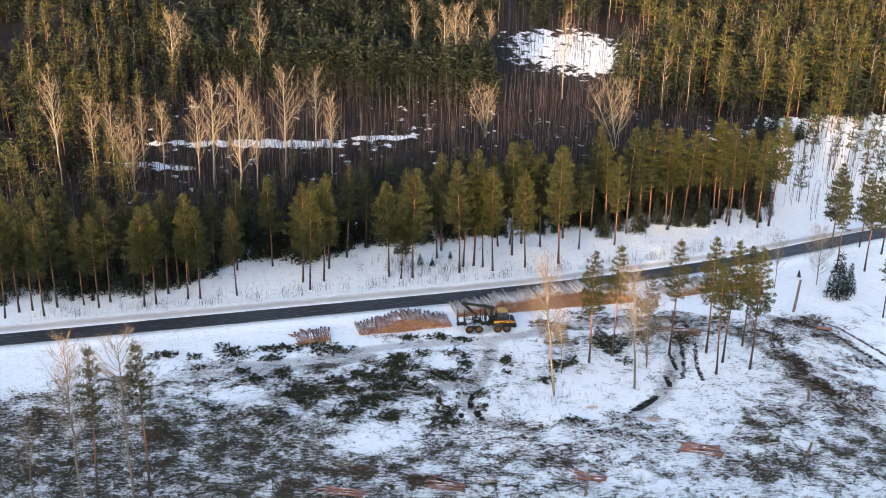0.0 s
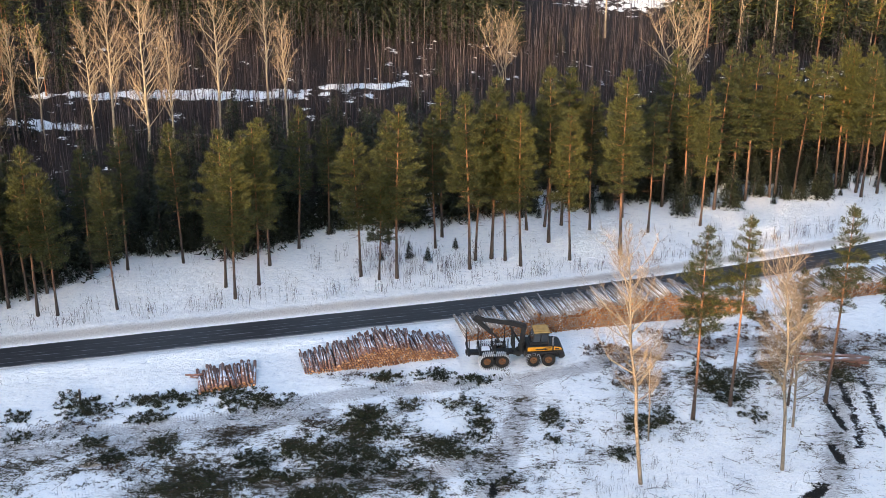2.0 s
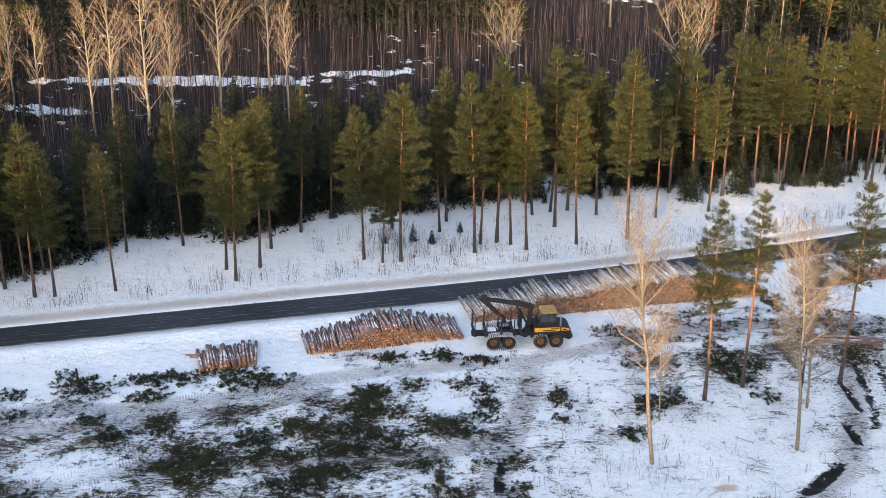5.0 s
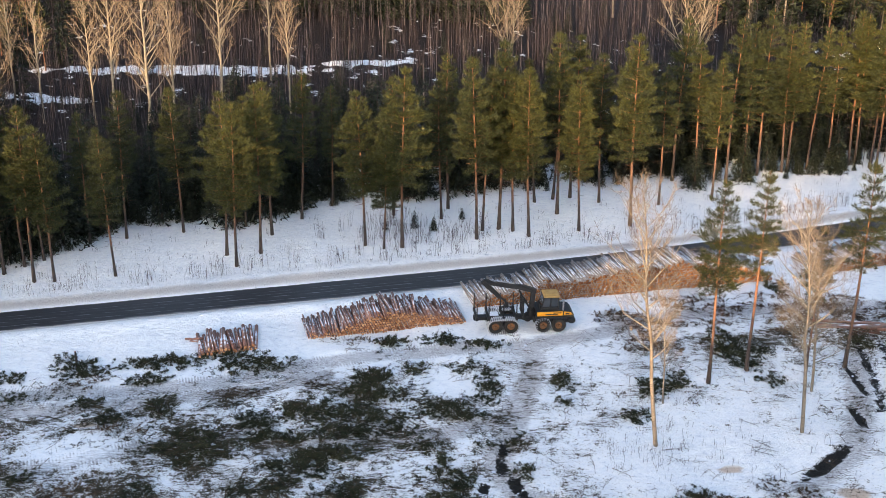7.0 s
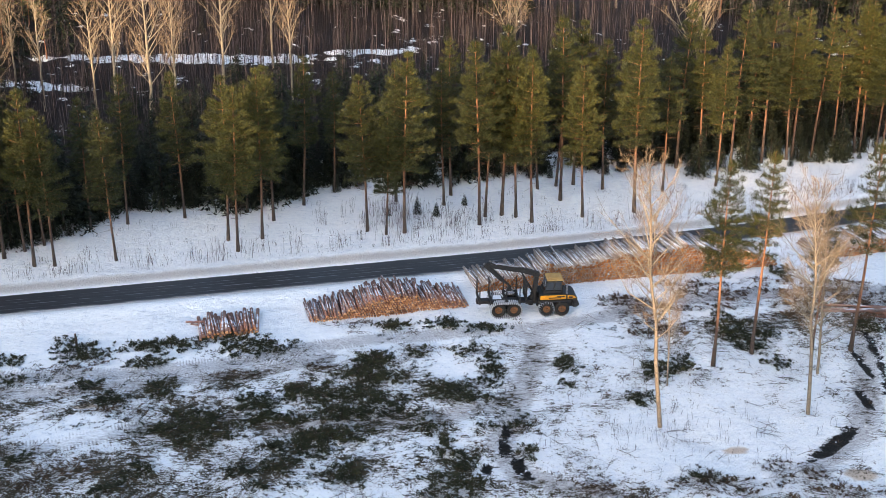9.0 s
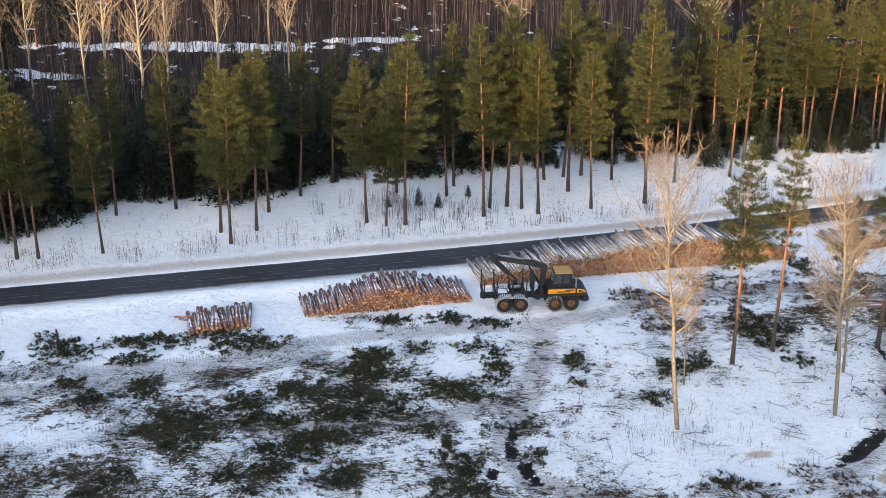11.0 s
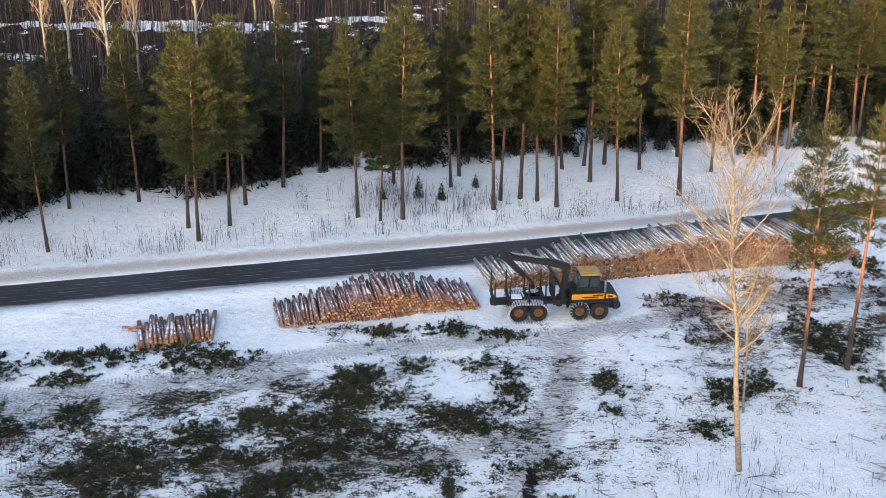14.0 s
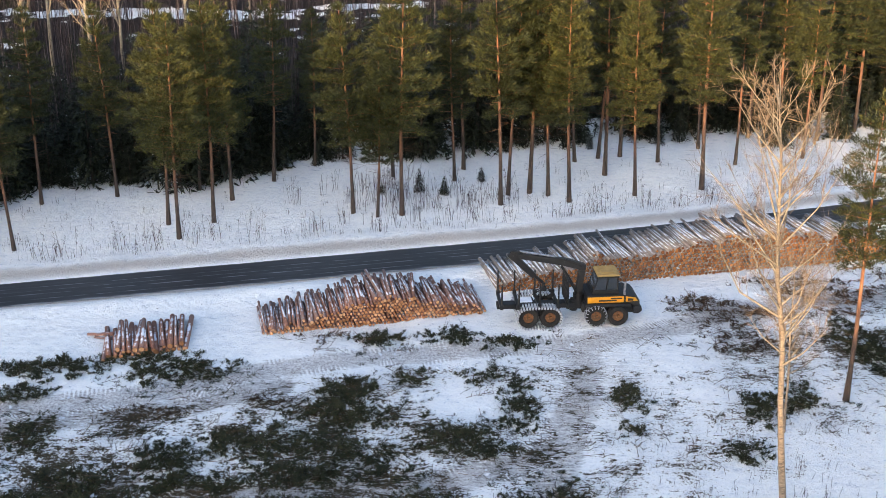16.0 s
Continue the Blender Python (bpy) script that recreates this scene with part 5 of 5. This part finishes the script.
    part("roof", merge(prism([(1.62, 3.18), (1.72, 3.32), (3.0, 3.34), (3.2, 3.2)], -0.86, 0.86, 0.04), prism([(1.9, 3.32), (1.95, 3.38), (2.8, 3.39), (2.85, 3.33)], -0.55, 0.55, 0.02)), M_ROOF, cab, "dusty yellow cab roof")
    for x, y in ((1.7, -0.7), (1.7, 0.7), (3.12, -0.7), (3.12, 0.7)):
        part("work_light", box(0.1, 0.16, 0.11, (x, y, 3.10), 0.02), M_STEEL, cab)
    part("mirror", merge(box(0.06, 0.18, 0.3, (3.2, -1.02, 2.7), 0.015), rod((3.02, -0.8, 2.9), (3.2, -1.02, 2.8), 0.015, 6)), M_BLACK, cab)
    # crane
    crane = new("crane")
    crane.parent = f
    part("slew_base", merge(rod((0.6, 0, 1.1), (0.6, 0, 1.75), 0.36, 16), rod((0.6, 0, 1.75), (0.6, 0, 2.0), 0.28, 16)), M_BLACK, crane)
    part("pillar", merge(beam((0.6, 0, 1.9), (0.78, 0, 3.55), 0.40, 0.42, 0.34, 0.38), box(0.5, 0.44, 0.4, (0.76, 0, 3.6), 0.05)), M_BLACK, crane)
    part("lift_cylinder", rod((0.35, -0.2, 2.1), (-0.6, -0.14, 3.75), 0.10, 10, 0.8), M_BLACK, crane)
    part("main_boom", merge(beam((0.85, 0, 3.62), (-0.4, 0.03, 3.98), 0.36, 0.44, 0.34, 0.50), beam((-0.4, 0.03, 3.98), (-3.5, 0.12, 4.42), 0.32, 0.48, 0.24, 0.30)), M_BLACK, crane)
    part("boom_cylinder", rod((-1.0, 0.06, 4.32), (-3.3, 0.13, 4.72), 0.075, 10), M_STEEL, crane)
    part("knuckle", merge(box(0.42, 0.3, 0.62, (-3.65, 0.12, 4.5), 0.06), rod((-3.62, -0.06, 4.45), (-3.62, 0.30, 4.45), 0.12, 12), beam((-3.45, 0.12, 4.75), (-3.05, 0.12, 4.55), 0.16, 0.14)), M_BLACK, crane)
    part("stick", merge(beam((-3.95, 0.12, 4.62), (-2.3, 0.08, 3.0), 0.30, 0.46, 0.26, 0.36), beam((-2.6, 0.08, 3.3), (-1.75, 0.06, 2.55), 0.14, 0.18)), M_BLACK, crane)
    for p, q in (((-3.95, 0.0, 4.75), (-2.5, -0.1, 3.4)), ((-3.7, 0.3, 4.6), (-2.3, 0.24, 3.2)), ((0.7, -0.22, 3.7), (-0.5, -0.2, 4.2))):
        part("hose", rod(p, q, 0.03, 6), M_RUBBER, crane)
    part("grapple", merge(rod((-1.7, 0.06, 2.5), (-1.7, 0.06, 2.2), 0.12, 10), box(0.4, 0.3, 0.25, (-1.7, 0.06, 2.1), 0.04)), M_BLACK, crane)
    for s in (-1, 1):
        pts = [(-1.7 + s * 0.15, 2.1), (-1.7 + s * 0.62, 1.95), (-1.7 + s * 0.70, 1.65), (-1.7 + s * 0.30, 1.45), (-1.7 + s * 0.34, 1.58), (-1.7 + s * 0.55, 1.72), (-1.7 + s * 0.48, 1.88)]
        bm = merge(prism(pts, -0.12, -0.06, 0), prism(pts, 0.16, 0.22, 0))
        part("tong", bm, M_BLACK, crane)
    return f


forwarder(pose(7.45, 98.1, ground_z(7.4, 98) + 0.02, 0, 0, 5.0) @ Matrix.Scale(1.05, 4))


# ---- branches, brush, sticks and weeds ----
def branch_base(seed, length=1.5, needles=True, sides=7, blades=4):
    """A lopped branch lying along x."""
    r = np.random.default_rng(seed)
    A, B = [(0, 0, 0.05)], [(length, 0.0, 0.12)]
    cent, out = [], []
    for i in range(sides):
        s = r.uniform(0.15, 1.0)
        side = 1 if i % 2 else -1
        b = np.array([s * length, 0, 0.08])
        e = b + np.array([0.35, side * r.uniform(0.3, 0.6), r.uniform(-0.05, 0.2)]) * length * 0.45 * (1.15 - s * 0.6)
        A.append(b), B.append(e)
        for q in ((0.4, 0.75, 1.0) if sides > 5 else (0.6, 1.0)):
            cent.append(b + (e - b) * q)
            out.append((e - b) / np.linalg.norm(e - b))
    for q in (0.6, 0.85, 1.0):
        cent.append(np.array([q * length, 0, 0.1])); out.append(np.array([1.0, 0, 0]))
    wood = tubes(A, B, 0.022, 0.006, 3)
    if needles:
        return two((wood, sprigs(cent, out, blades, 0.27, 0.042, 0.05, r, lift=0.12)))
    A2, B2 = [], []
    for c, o in zip(cent, out):
        A2.append(c), B2.append(c + (o + r.normal(0, 0.5, 3)) * 0.3)
    return two((wood, tubes(A2, B2, 0.010, 0.004, 3)))


GREEN = [branch_base(s) for s in (201, 202, 203, 204)]
BARE = [branch_base(s, 1.7, False, 5) for s in (211, 212, 213)]
SMALL = [branch_base(s, 1.5, True, 4, 3) for s in (221, 222, 223)]


def lay(bases, places, r):
    """Joins branches at x, y, z, turn, tilt, scale."""
    V, F, I, k = [], [], [], 0
    for x, y, z, a, tilt, s in places:
        v, f, idx = bases[int(r.integers(len(bases)))]
        M = np.array(pose(x, y, z, r.uniform(-40, 40), tilt, a))
        V.append((v * s) @ M[:3, :3].T + M[:3, 3]), F.append(f + k), I.append(idx)
        k += len(v)
    return np.concatenate(V), np.concatenate(F), np.concatenate(I)


def heap(x, y, rx, ry, turn, bases, mats, name, label, density, height, r, main=None):
    c, s = math.cos(radians(turn)), math.sin(radians(turn))
    places = []
    for i in range(max(14, int(math.pi * rx * ry * density))):
        q, a = math.sqrt(r.uniform(0, 1)) * (1 + 0.2 * r.normal()), r.uniform(0, 6.283)
        u, v = max(rx - 0.35, 0.3) * q * math.cos(a), max(ry - 0.35, 0.25) * q * math.sin(a)
        px, py = u * c - v * s, u * s + v * c
        z = ground_z(x + px, y + py) - ground_z(x, y) + height * max(0, 1 - q * q) * r.uniform(0.2, 1.0) + 0.02
        ang = r.uniform(0, 360) if main is None else main + r.normal(0, 28) + 180 * r.integers(2)
        places.append((px, py, z, ang, r.uniform(-14, 6), r.uniform(0.3, 0.72)))
    v, f, idx = lay(bases, places, r)
    ob = new(name, mesh_np(name, v, f, mats, idx))
    ob.matrix_basis = pose(x, y, ground_z(x, y) - 0.06)
    return tagged(ob, label, "brush heap", "heaps of lopped branches", "stuff")


r_h = np.random.default_rng(303)
for x, y, a, b, t in HEAPS + HEAPS_B:
    heap(x, y, a, b * 0.95, t, GREEN + GREEN + GREEN + BARE, [M_DRY, M_BRUSH], "branch_heap", "heap of lopped green conifer branches lying on trampled snow", 7.5, 0.3, r_h)
for x, y, a, b, t in BROWN:
    heap(x, y, a, b, t, BARE + GREEN[:1], [M_DRY, M_DRY], "brush_heap", "heap of brown leafless brush and tops on the snow", 4.2, 0.45, r_h, main=t + r_h.uniform(-25, 25))

litter = []
while len(litter) < 3800:
    x, y = r_h.uniform(-60, 66), r_h.uniform(48, 100)
    if y > 95.0 + 0.26 * x:
        continue
    keep = 0.75 if x < 5 else 0.22
    if (13 < x < 29 and 70 < y < 80) or r_h.uniform() > keep:
        continue
    n_ = noise.noise(Vector((x * 0.16, y * 0.2, 3.0)))
    if n_ < r_h.uniform(-0.1, 0.3):
        continue
    litter.append((x, y, ground_z(x, y) - 0.02, r_h.normal(15, 50), 0, r_h.uniform(0.18, 0.55)))
v, f, idx = lay(SMALL, litter, r_h)
tagged(new("needle_litter", mesh_np("needle_litter", v, f, [M_DRY, M_BRUSH], idx)), "scattered green sprigs and twigs over the worked snow", "litter", kind="stuff")
litter = []
while len(litter) < 1200:
    x, y = r_h.uniform(-58, 70), r_h.uniform(48, 108)
    if y > 96.0 + 0.26 * x:
        continue
    litter.append((x, y, ground_z(x, y) + 0.0, r_h.normal(15, 50), 0, r_h.uniform(0.4, 1.1)))
v, f, idx = lay(BARE, litter, r_h)
tagged(new("dry_sticks", mesh_np("dry_sticks", v, f, [M_DRY, M_DRY], idx)), "scattered dry brown sticks over the worked snow", "litter", kind="stuff")


def weeds(name, spots, label, r, tall=(0.5, 1.3), spread=0.35, stalks=7, thick=0.011):
    A, B = [], []
    for x, y in spots:
        z = ground_z(x, y)
        for i in range(int(r.integers(3, stalks))):
            p = np.array([x + r.normal(0, spread), y + r.normal(0, spread * 0.7), z - 0.05])
            h = r.uniform(*tall)
            q = p + np.array([r.normal(0, 0.13), r.normal(0, 0.13), 1]) * h
            A.append(p), B.append(q)
            for j in range(3):
                s = r.uniform(0.4, 1)
                A.append(p + (q - p) * s), B.append(p + (q - p) * s + np.array([r.normal(0, 0.2), r.normal(0, 0.2), 0.25]) * h * 0.45)
    v, f = tubes(A, B, thick, thick * 0.4, 3)
    return tagged(new(name, mesh_np(name, v, f, [M_STEM])), label, "weeds", kind="stuff")


spots = []
while len(spots) < 520:
    x = r_h.uniform(-68, 70)
    d = 5.0 + abs(r_h.normal(0, 7.0))
    y = float(road_y(x)) + d
    if y < edge_of_wood(x) + 1 and (d < 8 or r_h.uniform() < 0.5):
        spots.append((x, y))
weeds("roadside_weeds", spots, "dry brown weed stalks poking from the snow by the road", r_h, (0.2, 0.8))
spots = []
while len(spots) < 95:
    x = r_h.uniform(-66, 60)
    spots.append((x, float(road_y(x)) + 5.6 + abs(r_h.normal(0, 1.2))))
weeds("roadside_shrubs", spots, "thin dark leafless shrubs in the snow beside the road", r_h, (0.9, 2.2), 0.5, 11, 0.017)
weeds("shrub_shoots", [(r_h.normal(-3.0, 5), r_h.normal(123, 2.6)) for i in range(70)], "thin leafless shrub shoots between the pines", r_h, (0.9, 2.2), 0.4, 8, 0.016)
weeds("clearing_weeds", [(r_h.normal(17, 6), r_h.normal(75, 4)) for i in range(90)] + [(r_h.uniform(-50, 60), r_h.uniform(52, 94)) for i in range(140)], "sparse dry grass stalks in the clearing's snow", r_h, (0.3, 0.8), 0.3, 5)


# ---- lumps of thrown-up snow ----
def snow_lumps(n, r):
    ico = bmesh.new()
    bmesh.ops.create_icosphere(ico, subdivisions=1, radius=1.0)
    base = np.array([v.co[:] for v in ico.verts])
    tri = np.array([[v.index for v in q.verts] for q in ico.faces])
    ico.free()
    V, F = [], []
    while len(V) < n:
        x, y = r.uniform(-60, 66), r.uniform(48, 100)
        if y > 96 + 0.26 * x or noise.noise(Vector((x * 0.35, y * 0.5, 9.0))) < r.uniform(-0.15, 0.4) or (13 < x < 29 and 70 < y < 80):
            continue
        s = r.uniform(0.03, 0.085) * (1.6 if r.uniform() < 0.06 else 1)
        w = base * (1 + r.normal(0, 0.34, (len(base), 1))) * [s * r.uniform(0.8, 1.5), s * r.uniform(0.7, 1.2), s * 0.8]
        a = r.normal(0.25, 0.5)
        w = np.stack([w[:, 0] * math.cos(a) - w[:, 1] * math.sin(a) + x, w[:, 0] * math.sin(a) + w[:, 1] * math.cos(a) + y, w[:, 2] + ground_z(x, y) + 0.02], 1)
        F.append(tri + len(base) * len(V)), V.append(w)
    return tagged(new("snow_lumps", mesh_np("snow_lumps", np.concatenate(V), np.concatenate(F), [M_SNOWCAP])), "broken lumps of white snow thrown up beside the tracks", "snow", kind="stuff")


snow_lumps(2200, r_h)


# ---- stumps, poles and small log heaps ----
def stump(x, y, h, rad, tilt, label, mat=None):
    s = thing("tree_stub", label, "tree stub", pose(x, y, ground_z(x, y) - 0.1, *tilt, 0))
    v, f = limb([(0, 0, 0), (0.02, 0, h * 0.5), (0, 0.01, h)], [rad * 1.15, rad, rad * 0.92], 9)
    mesh_part("trunk", smooth(mesh_np("stub_trunk", v, f, [mat or M_DEADWOOD])), s)
    top = bmesh.new()
    bmesh.ops.create_circle(top, cap_ends=True, segments=9, radius=rad * 0.92)
    top.transform(pose(0, 0.01, h - 0.004, 6, 0, 0))
    part("cut_face", top, M_LOGEND, s)
    return s


stump(-33.3, 88.8, 1.7, 0.09, (0, 0), "tall thin dark stub of a cut tree in the snow", M_RIMBARK)
stump(61.1, 107.6, 6.1, 0.22, (0, 4), "broken dead trunk standing in the clearing")
stump(18.0, 50.3, 4.0, 0.16, (0, 3), "pale broken trunk beside the brush heaps")
stump(48.7, 60.3, 2.3, 0.2, (0, 12), "leaning grey tree stub in trampled snow")
stump(53.8, 75.7, 2.5, 0.2, (0, -5), "grey tree stub among brush")


def ground_logs(x, y, turn, n, length, rad, seed, label):
    r = np.random.default_rng(seed)
    t = thing("log_heap", label, "log heap", pose(x, y, ground_z(x, y) - 0.04, 0, 0, turn), "small heaps of felled logs")
    me = [mesh_np("log", *log_mesh(length * k, rad * k, rad * k * 0.7, seed + i)[:2], [M_LOG, M_LOGEND, M_RIMBARK], log_mesh(length * k, rad * k, rad * k * 0.7, seed + i)[2]) for i, k in enumerate((1.0, 0.9, 1.1))]
    for i in range(n):
        layer = 0 if i < n * 0.6 else 1
        ob = new("log", me[i % 3])
        ob.parent = t
        ob.matrix_basis = pose(r.uniform(-0.5, 0.5) * n * rad * (1.2 if layer == 0 else 0.7), r.normal(0, 0.35), rad * (0.9 + 1.7 * layer), r.normal(0, 1), r.uniform(0, 360), r.normal(0, 7))
    return t


ground_logs(20.8, 54.1, 75, 12, 3.6, 0.16, 401, "small heap of felled pine logs beside brush")
ground_logs(37.5, 61.3, 80, 12, 4.6, 0.18, 402, "small heap of felled pine logs on the snow")
ground_logs(-9.7, 50.0, 80, 9, 4.6, 0.14, 403, "small heap of thin felled logs among brush")
ground_logs(2.9, 51.2, 78, 10, 4.6, 0.14, 404, "small heap of thin felled logs among brush")
ground_logs(42.4, 98.8, 85, 12, 6.2, 0.15, 405, "heap of reddish felled logs under the pines")
ground_logs(64.9, 100.2, 90, 1, 2.6, 0.28, 406, "single thick yellow log lying by the ruts")
ground_logs(-22.8, 94.4, 80, 3, 1.6, 0.12, 407, "few short logs laid across beneath the small stack")
